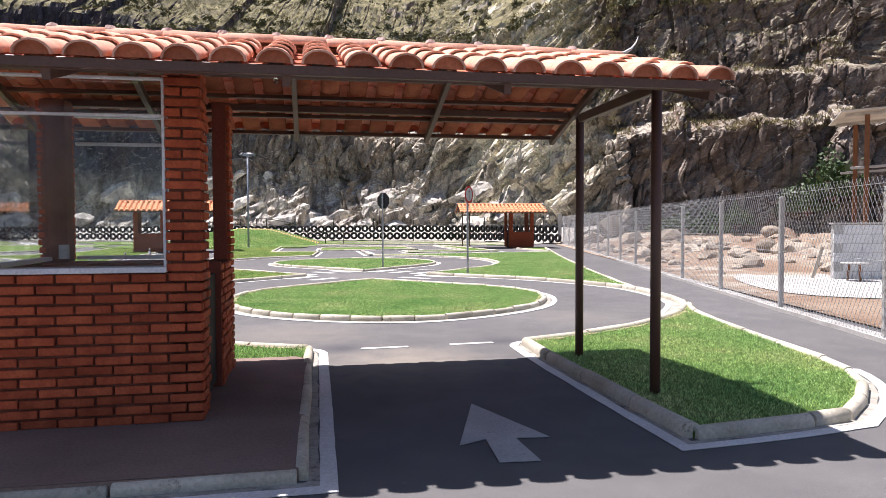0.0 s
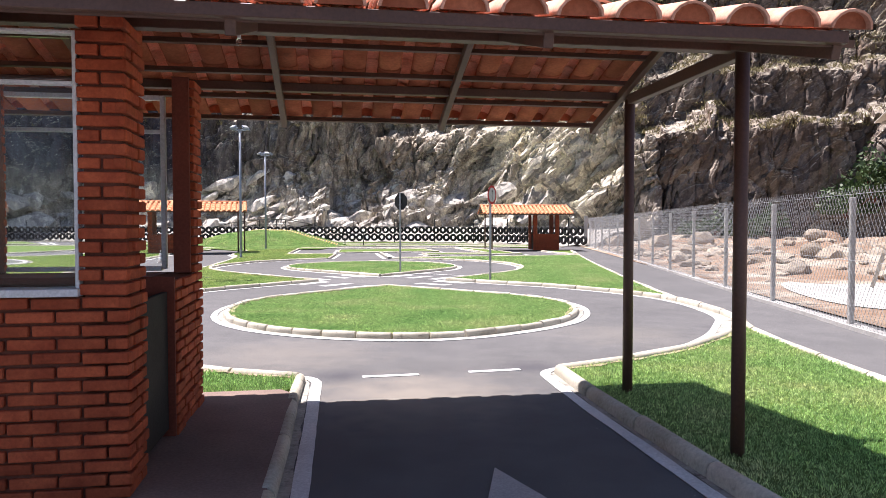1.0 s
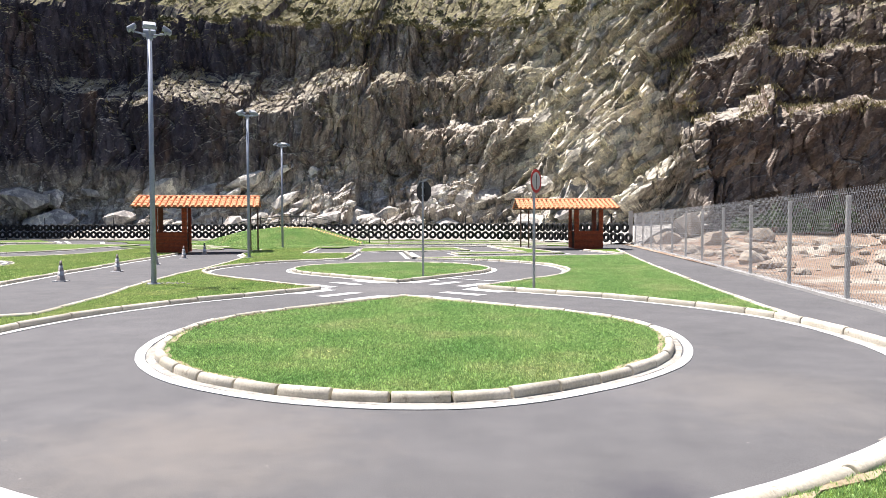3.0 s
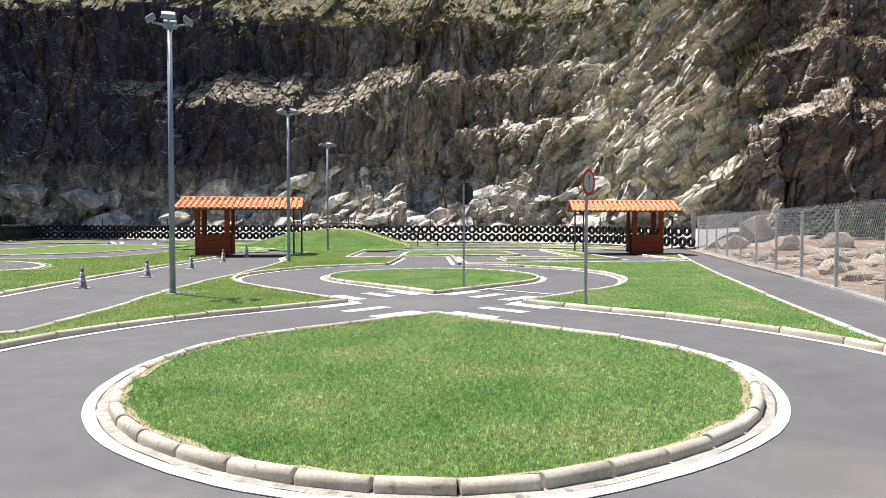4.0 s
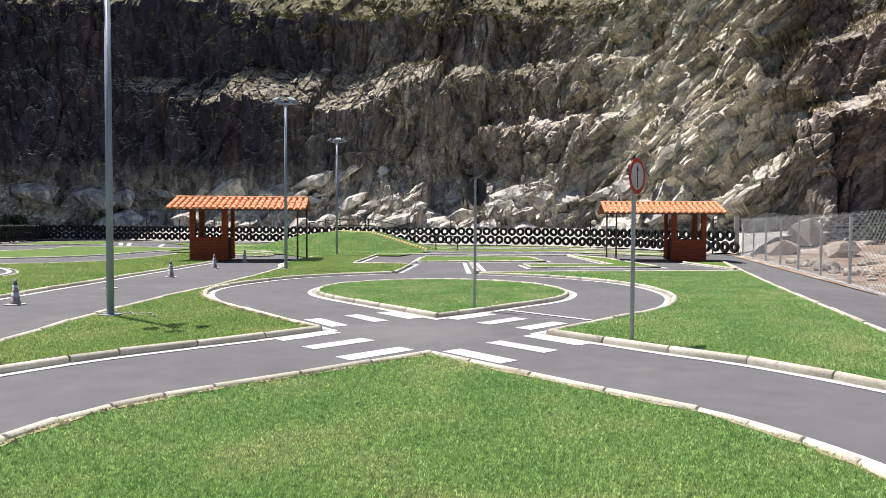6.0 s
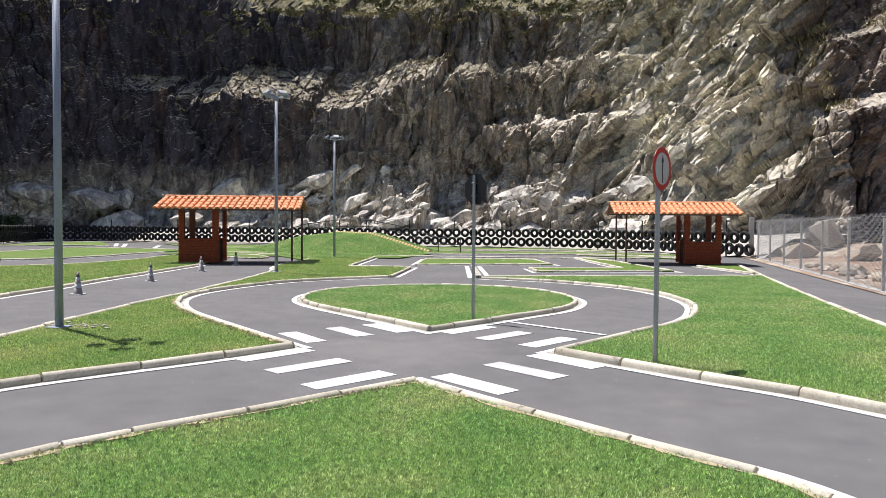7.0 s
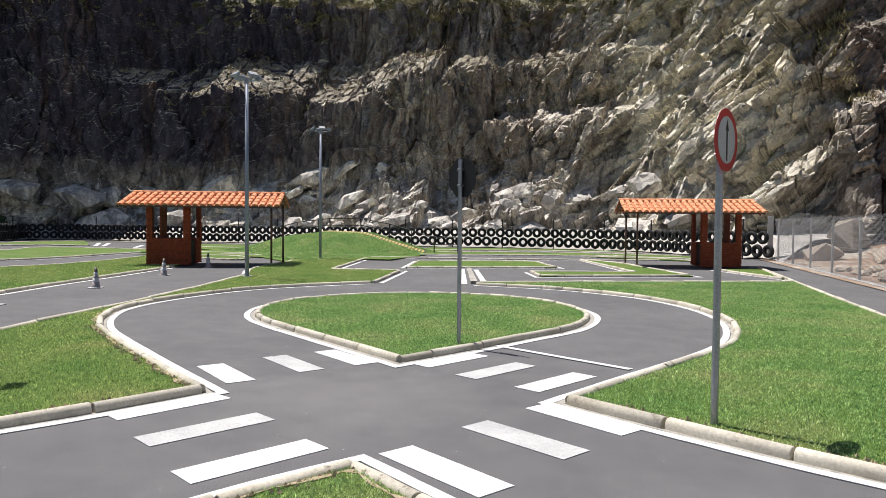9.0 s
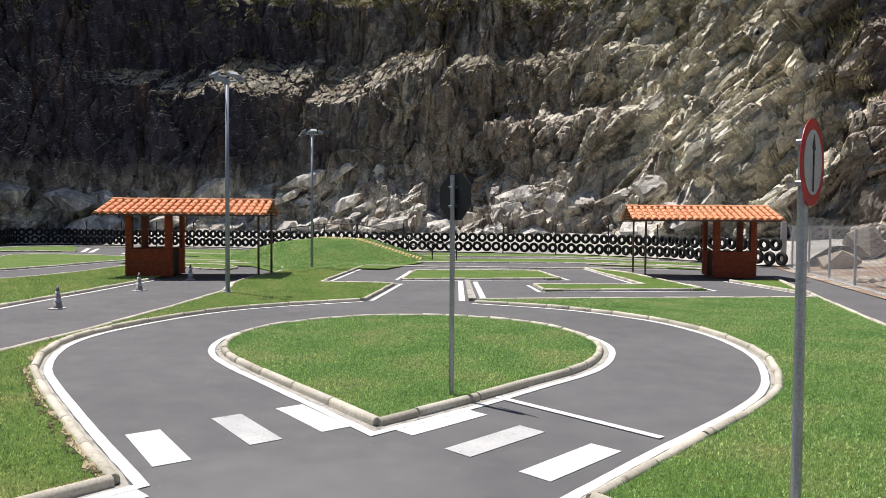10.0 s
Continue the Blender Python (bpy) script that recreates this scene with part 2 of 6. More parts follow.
    l.new(gn.outputs[0], sub.inputs[0])
    l.new(sub.outputs[0], lie.inputs["Value"])
    both = n.new("ShaderNodeMath")
    both.operation = "MULTIPLY"
    l.new(high.outputs[0], both.inputs[0])
    l.new(lie.outputs[0], both.inputs[1])
    dry = ramp(n, l, noise_tex(n, l, v, 2.2, 6, 0.75), [(0.3, (0.09, 0.09, 0.045)), (0.5, (0.185, 0.17, 0.09)), (0.7, (0.29, 0.25, 0.145))])
    c = mix(n, l, both.outputs[0], c, dry)
    if fallen:
        c = mix(n, l, 1.0, ramp(n, l, mid, [(0.25, (0.4, 0.37, 0.33)), (0.45, (0.56, 0.53, 0.48)), (0.75, (0.72, 0.7, 0.66))]), ramp(n, l, fine, [(0.3, (0.6, 0.6, 0.6)), (0.7, (1.25, 1.25, 1.25))]), "MULTIPLY")
    # small broken faces: each cell of stone tilts its own way and has its own shade
    bp = n.new("ShaderNodeBump")
    bp.inputs["Strength"].default_value = 0.7
    bp.inputs["Distance"].default_value = 0.07
    l.new(fine, bp.inputs["Height"])
    wobble = n.new("ShaderNodeTexNoise")
    wobble.inputs["Scale"].default_value = 2.2
    wobble.inputs["Detail"].default_value = 3
    l.new(v, wobble.inputs["Vector"])

    def broken(turn, stretch, size):
        a = n.new("ShaderNodeMapping")
        a.inputs["Rotation"].default_value = turn
        l.new(ge.outputs["Position"], a.inputs["Vector"])
        s_ = n.new("ShaderNodeVectorMath")
        s_.operation = "MULTIPLY"
        s_.inputs[1].default_value = stretch
        l.new(a.outputs[0], s_.inputs[0])
        w = n.new("ShaderNodeVectorMath")
        w.operation = "MULTIPLY_ADD"
        w.inputs[1].default_value = (0.5, 0.5, 0.5)
        l.new(wobble.outputs["Color"], w.inputs[0])
        l.new(s_.outputs[0], w.inputs[2])
        vo = n.new("ShaderNodeTexVoronoi")
        vo.inputs["Scale"].default_value = size
        l.new(w.outputs[0], vo.inputs["Vector"])
        return vo.outputs["Color"]

    slabby = n.new("ShaderNodeMapRange")
    slabby.inputs["From Min"].default_value = -9.0
    slabby.inputs["From Max"].default_value = -2.0
    l.new(px.outputs["X"], slabby.inputs["Value"])
    cells = [mix(n, l, slabby.outputs[0], broken((0, 0.08, 0), (1.0, 1.0, 0.4), size), broken((0, 0.75, 0.2), (0.42, 1.0, 1.25), size)) for size in (1.1, 3.1)]
    calm = n.new("ShaderNodeMapRange")
    calm.inputs["From Min"].default_value = -30.0
    calm.inputs["From Max"].default_value = -6.0
    calm.inputs["To Min"].default_value = 0.5
    l.new(px.outputs["X"], calm.inputs["Value"])
    tilt = bp.outputs["Normal"]
    for cell, much in zip(cells, (0.95, 0.85)):
        off = n.new("ShaderNodeVectorMath")
        off.operation = "SUBTRACT"
        off.inputs[1].default_value = (0.5, 0.5, 0.5)
        l.new(cell, off.inputs[0])
        amount = n.new("ShaderNodeVectorMath")
        amount.operation = "SCALE"
        l.new(off.outputs[0], amount.inputs[0])
        l.new(calm.outputs[0], amount.inputs["Scale"])
        add = n.new("ShaderNodeVectorMath")
        add.operation = "MULTIPLY_ADD"
        add.inputs[1].default_value = (much, much, much)
        l.new(amount.outputs[0], add.inputs[0])
        l.new(tilt, add.inputs[2])
        tilt = add.outputs[0]
        shade = n.new("ShaderNodeSeparateColor")
        l.new(cell, shade.inputs[0])
        c = mix(n, l, 1.0, c, ramp(n, l, shade.outputs[0], [(0.1, (0.72, 0.71, 0.72)), (0.9, (1.3, 1.3, 1.27))]), "MULTIPLY")
    unit = n.new("ShaderNodeVectorMath")
    unit.operation = "NORMALIZE"
    l.new(tilt, unit.inputs[0])
    l.new(unit.outputs[0], b.inputs["Normal"])
    l.new(c, b.inputs["Base Color"])
    return m


def plain(name, col, rough=0.6, metal=0.0, grain=60, vary=0.12):
    lo = tuple(c * (1 - vary) for c in col)
    hi = tuple(min(1, c * (1 + vary)) for c in col)
    return two_scale(name, lo, hi, 3.0, grain, rough, metal, 0.15, 0.001)


def glass_material():
    m, n, l, b = material("window_glass", 0.02)
    b.inputs["Base Color"].default_value = (0.93, 0.96, 0.97, 1)
    b.inputs["Transmission Weight"].default_value = 1.0
    b.inputs["IOR"].default_value = 1.3
    return m


ASPHALT = asphalt_material()
TURF = turf_material("turf", False)
BLADE = turf_material("grass_blade", True)
BLADE_DRY = turf_material("dry_grass_blade", True, True)
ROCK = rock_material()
FALLEN = rock_material("fallen_rock", True)
KERB = two_scale("kerb_concrete", (0.42, 0.385, 0.305), (0.62, 0.58, 0.49), 2.2, 45, 0.9, 0, 0.45, 0.006, 0.16, stain=((0.16, 0.135, 0.105), 8.0, 0.6))
GUTTER = two_scale("gutter_mortar", (0.3, 0.285, 0.25), (0.46, 0.44, 0.39), 5, 50, 0.95, 0, 0.5, 0.006, stain=((0.14, 0.13, 0.12), 6.0, 0.55))
PAINT = two_scale("road_paint", (0.58, 0.58, 0.57), (0.73, 0.73, 0.72), 2.0, 70, 0.7, 0, 0.2, 0.002, stain=((0.4, 0.39, 0.38), 9.0, 0.68))
PAINT_WORN = two_scale("road_paint_worn", (0.4, 0.4, 0.4), (0.52, 0.52, 0.51), 2.5, 80, 0.75, 0, 0.3, 0.002, stain=((0.22, 0.22, 0.22), 14.0, 0.6))
PAVE = two_scale("pavement_concrete", (0.19, 0.135, 0.115), (0.28, 0.205, 0.175), 1.4, 60, 0.9, 0, 0.3, 0.003)
BRICK = two_scale("brick", (0.33, 0.066, 0.03), (0.5, 0.12, 0.052), 9, 60, 0.85, 0, 0.45, 0.003, 0.2)
MORTAR = two_scale("mortar", (0.13, 0.05, 0.035), (0.2, 0.08, 0.055), 7, 70, 0.95, 0, 0.5, 0.004)
TILE = two_scale("clay_tile", (0.62, 0.3, 0.2), (0.8, 0.47, 0.35), 6, 50, 0.82, 0, 0.3, 0.003, 0.13, stain=((0.2, 0.1, 0.07), 5.0, 0.7))
FAR_TILE = two_scale("orange_clay_tile", (0.6, 0.24, 0.12), (0.78, 0.37, 0.2), 6, 50, 0.82, 0, 0.3, 0.003, 0.1, stain=((0.25, 0.1, 0.06), 5.0, 0.7))
PALE_MORTAR = plain("pale_pink_mortar", (0.66, 0.5, 0.45), 0.9)
PAN_CLAY = two_scale("pan_clay", (0.36, 0.11, 0.06), (0.5, 0.175, 0.095), 6, 50, 0.85, 0, 0.3, 0.003, 0.22, stain=((0.2, 0.08, 0.05), 5.0, 0.62))
STEEL = plain("brown_painted_steel", (0.115, 0.06, 0.044), 0.5, 0.0)
GALV = plain("galvanised_steel", (0.36, 0.38, 0.41), 0.42, 0.75)
MASTGREY = plain("mast_grey_paint", (0.28, 0.32, 0.4), 0.5, 0.1)
DARKSTEEL = plain("dark_steel", (0.03, 0.03, 0.032), 0.5, 0.2)
WHITEFRAME = plain("white_painted_aluminium", (0.72, 0.73, 0.75), 0.4)
WOOD_DARK = plain("dark_brown_jamb", (0.2, 0.055, 0.035), 0.7)
RUBBER = two_scale("tyre_rubber", (0.016, 0.016, 0.017), (0.035, 0.035, 0.036), 3, 40, 0.75, 0, 0.4, 0.004, 0.3)
CONCRETE = two_scale("pale_concrete", (0.42, 0.415, 0.39), (0.6, 0.59, 0.56), 0.8, 30, 0.92, 0, 0.3, 0.005, stain=((0.24, 0.22, 0.19), 2.0, 0.64))
WHITEWASH = two_scale("whitewashed_blocks", (0.6, 0.61, 0.62), (0.74, 0.75, 0.76), 0.8, 30, 0.9, 0, 0.3, 0.005)
MORTARGREY = plain("grey_mortar", (0.42, 0.42, 0.41), 0.95)
POST = two_scale("fence_post_concrete", (0.36, 0.35, 0.33), (0.5, 0.49, 0.47), 3, 40, 0.9)
WIRE = plain("fence_wire", (0.42, 0.43, 0.44), 0.5, 0.2)
DIRT = two_scale("bare_soil", (0.26, 0.165, 0.11), (0.36, 0.275, 0.205), 0.5, 9, 0.95, 0, 1.0, 0.08, stain=((0.46, 0.42, 0.35), 0.4, 0.5))
RUBBLE = two_scale("rubble_stone", (0.3, 0.24, 0.18), (0.46, 0.41, 0.34), 0.9, 14, 0.95, 0, 0.8, 0.03, 0.25)
GRAVEL = two_scale("pale_gravel", (0.38, 0.37, 0.35), (0.52, 0.51, 0.49), 0.6, 22, 0.95, 0, 0.6, 0.02)
TALUS = two_scale("crushed_stone", (0.33, 0.315, 0.285), (0.52, 0.5, 0.46), 0.7, 12, 0.95, 0, 0.8, 0.04)
RED = plain("sign_red", (0.5, 0.022, 0.025), 0.4)
SIGNWHITE = plain("sign_white", (0.5, 0.52, 0.55), 0.4)
BLACK = plain("sign_black", (0.012, 0.012, 0.013), 0.5)
CONE_GREY = plain("faded_cone", (0.34, 0.3, 0.28), 0.6)
CONE_BAND = plain("cone_band", (0.55, 0.55, 0.55), 0.5)
CONE_TOP = plain("cone_tip", (0.1, 0.085, 0.075), 0.6)
YELLOW = plain("yellow_paint", (0.62, 0.47, 0.12), 0.7)
LEAF = two_scale("leaf", (0.03, 0.065, 0.018), (0.075, 0.13, 0.04), 3, 20, 0.6)
DRYLEAF = two_scale("dry_grass", (0.17, 0.155, 0.07), (0.33, 0.28, 0.15), 0.6, 12, 0.8)
SCRUB = two_scale("scrub_leaf", (0.08, 0.09, 0.045), (0.19, 0.175, 0.095), 0.5, 9, 0.8)
SOILEDGE = two_scale("dry_soil", (0.3, 0.235, 0.15), (0.42, 0.35, 0.24), 6, 50, 0.95)
GLASS = glass_material()
BLUE = plain("blue_plastic", (0.02, 0.05, 0.16), 0.4)
LAMPGLASS = plain("floodlight_glass", (0.55, 0.56, 0.54), 0.2)
RUST = plain("rusty_steel", (0.2, 0.09, 0.045), 0.8)
SIGNBACK = plain("sign_back_black", (0.012, 0.012, 0.014), 0.55)

# ---------------------------------------------------------------- building helpers


RISE = 0.03


def ground(x, y):
    """The ground lies level near by and rises a finger's width towards the rock."""
    s = min(1.0, max(0.0, (y - 22) / 28))
    return RISE * s * s * (3 - 2 * s)


def part(name, bm, mat, parent=None, label=""):
    me = bpy.data.meshes.new(name)
    bm.normal_update()
    bm.to_mesh(me)
    bm.free()
    me.materials.append(mat)
    ob = new(name, me)
    ob.parent = parent
    if label:
        ob["label"] = label
    return ob


def shared(name, me, parent, m):
    ob = new(name, me)
    ob.parent = parent
    ob.matrix_basis = m
    return ob


def thing(name, m=None, label="", category="", group="", kind=""):
    ob = new(name)
    ob.empty_display_size = 0.1
    if m is not None:
        ob.matrix_basis = m
    return tagged(ob, label, category, group, kind)


def smooth(ob):
    for p in ob.data.polygons:
        p.use_smooth = True
    return ob


def add_box(bm, x0, x1, y0, y1, z0, z1, bevel=0.0, m=None):
    r = bmesh.ops.create_cube(bm, size=1.0)
    mat = Matrix.Translation(((x0 + x1) / 2, (y0 + y1) / 2, (z0 + z1) / 2)) @ Matrix.Diagonal((x1 - x0, y1 - y0, z1 - z0, 1))
    if m is not None:
        mat = m @ mat
    bmesh.ops.transform(bm, matrix=mat, verts=r["verts"])
    if bevel:
        es = list({e for v in r["verts"] for e in v.link_edges})
        bmesh.ops.bevel(bm, geom=es, offset=bevel, segments=1, affect="EDGES")
    return bm


def box(x0, x1, y0, y1, z0, z1, bevel=0.0):
    return add_box(bmesh.new(), x0, x1, y0, y1, z0, z1, bevel)


def tube(a, b, r, seg=12, r2=None, bm=None):
    bm = bm or bmesh.new()
    a, b = Vector(a), Vector(b)
    d = b - a
    res = bmesh.ops.create_cone(bm, cap_ends=True, segments=seg, radius1=r, radius2=r if r2 is None else r2, depth=d.length)
    m = Matrix.Translation((a + b) / 2) @ d.to_track_quat("Z", "Y").to_matrix().to_4x4()
    bmesh.ops.transform(bm, matrix=m, verts=res["verts"])
    return bm


def lathe(profile, seg=24):
    """A body turned round z from (radius, height) pairs."""
    bm = bmesh.new()
    rings = []
    for r, z in profile:
        rings.append([bm.verts.new((r * math.cos(2 * math.pi * i / seg), r * math.sin(2 * math.pi * i / seg), z)) for i in range(seg)])
    for k in range(len(rings) - 1):
        for i in range(seg):
            j = (i + 1) % seg
            bm.faces.new((rings[k][i], rings[k][j], rings[k + 1][j], rings[k + 1][i]))
    return bm


def curve(pts, closed=False, step=0.15):
    """A smooth line through a few points, at even steps."""
    n = len(pts)
    p = [Vector((*q, 0)) for q in pts]
    out = []
    for i in range(n if closed else n - 1):
        p1, p2 = p[i], p[(i + 1) % n]
        p0 = p[i - 1] if (closed or i) else p1 * 2 - p2
        p3 = p[(i + 2) % n] if (closed or i + 2 < n) else p2 * 2 - p1
        k = max(2, int((p2 - p1).length / step))
        for j in range(k):
            t = j / k
            q = 0.5 * (2 * p1 + (p2 - p0) * t + (2 * p0 - 5 * p1 + 4 * p2 - p3) * t * t + (3 * p1 - p0 - 3 * p2 + p3) * t ** 3)
            out.append((q.x, q.y))
    if not closed:
        out.append(tuple(pts[-1]))
    return out


def lengths(line):
    d = [0.0]
    for a, b in zip(line, line[1:]):
        d.append(d[-1] + math.dist(a, b))
    return d


def at_length(line, d, s):
    return (float(np.interp(s, d, [q[0] for q in line])), float(np.interp(s, d, [q[1] for q in line])))


def offset(line, o, closed=False):
    """The line moved sideways, to its left by o."""
    n = len(line)
    out = []
    for i in range(n):
        a = line[i - 1] if (closed or i) else line[i]
        b = line[(i + 1) % n] if (closed or i + 1 < n) else line[i]
        c = line[i]
        u = Vector((c[0] - a[0], c[1] - a[1]))
        w = Vector((b[0] - c[0], b[1] - c[1]))
        u = u.normalized() if u.length > 1e-6 else w.normalized()
        w = w.normalized() if w.length > 1e-6 else u
        nn = Vector((-u.y - w.y, u.x + w.x))
        nn = nn.normalized() if nn.length > 1e-6 else Vector((-u.y, u.x))
        k = 1 / max(0.5, nn.dot(Vector((-u.y, u.x))))
        out.append((c[0] + nn.x * o * k, c[1] + nn.y * o * k))
    return out


def strip(name, line, o0, o1, z, mat, label, category, closed=False, kind="structure", thick=0.004, wobble=0.0):
    """A flat band along a line, a few millimetres thick."""
    a, b = offset(line, o0, closed), offset(line, o1, closed)
    rnd = random.Random(len(line))
    bm = bmesh.new()
    rows = []
    for p, q in zip(a, b):
        w0, w1 = rnd.uniform(-wobble, wobble), rnd.uniform(-wobble, wobble)
        p = (p[0] + w0, p[1] + w1)
        q = (q[0] + w1, q[1] - w0)
        zp, zq = ground(*p) + z, ground(*q) + z
        rows.append([bm.verts.new((*p, zp)), bm.verts.new((*q, zq)), bm.verts.new((*p, zp - thick)), bm.verts.new((*q, zq - thick))])
    k = len(rows)
    for i in range(k if closed else k - 1):
        r, s = rows[i], rows[(i + 1) % k]
        bm.faces.new((r[0], s[0], s[1], r[1]))
        bm.faces.new((r[2], s[2], s[0], r[0]))
        bm.faces.new((r[1], s[1], s[3], r[3]))
    bmesh.ops.recalc_face_normals(bm, faces=bm.faces)
    ob = part(name, bm, mat)
    return tagged(ob, label, category, "", kind)


def kerb_mesh():
    """One rounded concrete kerbstone, a metre long along x, with eased ends."""
    prof = []
    for i in range(9):
        a = math.pi * i / 8
        prof.append((0.043 * math.cos(a), 0.034 + 0.04 * math.sin(a)))
    prof = [(0.045, -0.02)] + prof + [(-0.045, -0.02)]
    bm = bmesh.new()
    rows = []
    for x, k in ((-0.5, 0.92), (-0.49, 1.0), (0.49, 1.0), (0.5, 0.92)):
        rows.append([bm.verts.new((x, y * k, z * k if z > 0 else z)) for y, z in prof])
    for a, b in zip(rows, rows[1:]):
        for i in range(len(prof) - 1):
            bm.faces.new((a[i], a[i + 1], b[i + 1], b[i]))
    bm.faces.new(rows[0][::-1])
    bm.faces.new(rows[-1])
    bmesh.ops.recalc_face_normals(bm, faces=bm.faces)
    me = bpy.data.meshes.new("kerbstone")
    bm.to_mesh(me)
    bm.free()
    for p in me.polygons:
        p.use_smooth = len(p.vertices) == 4
    me.materials.append(KERB)
    return me


KERBSTONE = kerb_mesh()
krand = random.Random(5)


def kerb(line, closed=False, label="rounded cream concrete kerb", long=0.85, short=0.5, size=1.0):
    """Kerbstones laid end to end along a line: short ones in the bends."""
    root = thing("kerb", None, label, "kerb", "kerbs", "structure")
    if closed:
        line = list(line) + [line[0]]
    d = lengths(line)
    s = 0.0
    while s < d[-1] - 0.05:
        a, m, b = at_length(line, d, s), at_length(line, d, min(d[-1], s + long / 2)), at_length(line, d, min(d[-1], s + long))
        turn = abs((math.atan2(m[1] - a[1], m[0] - a[0]) - math.atan2(b[1] - m[1], b[0] - m[0]) + math.pi) % (2 * math.pi) - math.pi)
        step = short if turn > 0.08 else long
        if d[-1] - s - step < 0.2:
            step = d[-1] - s
        b = at_length(line, d, s + step)
        ln = math.dist(a, b)
        x, y = (a[0] + b[0]) / 2, (a[1] + b[1]) / 2
        yaw = math.degrees(math.atan2(b[1] - a[1], b[0] - a[0]))
        mm = pose(x, y, ground(x, y) + krand.uniform(-0.006, 0.006), krand.uniform(-2, 2), krand.uniform(-0.5, 0.5), yaw + krand.uniform(-0.8, 0.8))
        shared("kerbstone", KERBSTONE, root, mm @ Matrix.Diagonal((max(0.05, ln - krand.uniform(0.012, 0.024)), size, size, 1)))
        s += step
    return root


def lawn(outline, label, z=0.042, name="lawn", mat=None, kind="structure"):
    """A raised bed of turf inside an outline."""
    bm = bmesh.new()
    top = [bm.verts.new((x, y, ground(x, y) + z)) for x, y in outline]
    low = [bm.verts.new((x, y, ground(x, y) - 0.03)) for x, y in outline]
    k = len(top)
    for i in range(k):
        j = (i + 1) % k
        bm.faces.new((top[i], low[i], low[j], top[j]))
    es = [bm.edges.get((top[i], top[(i + 1) % k])) for i in range(k)]
    bmesh.ops.triangle_fill(bm, edges=es, use_beauty=True, normal=(0, 0, 1))
    bmesh.ops.recalc_face_normals(bm, faces=bm.faces)
    ob = part(name, bm, mat or TURF)
    return tagged(ob, label, "lawn", "", kind)


def inside(poly, x, y):
    c = np.zeros(len(x), bool)
    n = len(poly)
    for i in range(n):
        x1, y1 = poly[i]
        x2, y2 = poly[(i + 1) % n]
        hit = (y1 > y) != (y2 > y)
        with np.errstate(divide="ignore", invalid="ignore"):
            c ^= hit & (x < (x2 - x1) * (y - y1) / (y2 - y1) + x1)
    return c


def raw_mesh(name, verts, faces, mat, flat=True):
    me = bpy.data.meshes.new(name)
    verts = np.asarray(verts, np.float32)
    faces = np.asarray(faces, np.int32)
    k = faces.shape[1]
    me.vertices.add(len(verts))
    me.vertices.foreach_set("co", verts.ravel())
    me.loops.add(faces.size)
    me.loops.foreach_set("vertex_index", faces.ravel())
    me.polygons.add(len(faces))
    me.polygons.foreach_set("loop_start", np.arange(0, faces.size, k, dtype=np.int32))
    me.polygons.foreach_set("use_smooth", np.full(len(faces), not flat))
    me.update(calc_edges=True)
    me.validate()
    me.materials.append(mat)
    return new(name, me)


grng = np.random.default_rng(11)


def grass(poly, density, high, wide, label, z=0.04, mat=None, name="grass", box_=None):
    """Mown blades over an outline; one blade is one bent sliver of two triangles."""
    px = np.array([p[0] for p in poly])
    py = np.array([p[1] for p in poly])
    x0, x1, y0, y1 = px.min(), px.max(), py.min(), py.max()
    if box_:
        x0, x1, y0, y1 = max(x0, box_[0]), min(x1, box_[1]), max(y0, box_[2]), min(y1, box_[3])
    k = int((x1 - x0) * (y1 - y0) * density)
    x, y = grng.uniform(x0, x1, k), grng.uniform(y0, y1, k)
    ok = inside(poly, x, y)
    x, y = x[ok], y[ok]
    k = len(x)
    s = np.clip((y - 22) / 28, 0, 1)
    gz = RISE * s * s * (3 - 2 * s) + z
    a = grng.uniform(0, 2 * np.pi, k)
    size = max(0.02, wide * 4.5)
    cell = np.floor(x / size + 0.4 * np.sin(y * 37)).astype(np.int64) * 73856093 ^ np.floor(y / size + 0.4 * np.sin(x * 41)).astype(np.int64) * 19349663
    cell = ((cell ^ (cell >> 13)) * 1274126177) & 0xFFFFFF
    clump = cell / 16777216.0
    h = high * grng.uniform(0.6, 1.15, k) * (0.45 + 0.95 * clump)
    w = wide * grng.uniform(0.6, 1.3, k)
    lean = grng.uniform(0.1, 0.8, k) * h
    b = 2 * np.pi * ((clump * 7.3) % 1.0) + grng.normal(0, 1.0, k)
    dx, dy = np.cos(a) * w / 2, np.sin(a) * w / 2
    lx, ly = np.cos(b) * lean, np.sin(b) * lean
    v = np.empty((k, 4, 3), np.float32)
    v[:, 0] = np.stack([x - dx, y - dy, gz], 1)
    v[:, 1] = np.stack([x + dx, y + dy, gz], 1)
    v[:, 2] = np.stack([x + dx * 0.7 + lx * 0.4, y + dy * 0.7 + ly * 0.4, gz + h * 0.6], 1)
    v[:, 3] = np.stack([x + lx, y + ly, gz + h], 1)
    i = np.arange(k)[:, None] * 4
    f = np.concatenate([i + np.array([[0, 1, 2]]), i + np.array([[0, 2, 3]])])
    ob = raw_mesh(name, v.reshape(-1, 3), f, mat or BLADE)
    return tagged(ob, label, "grass", "", "stuff")


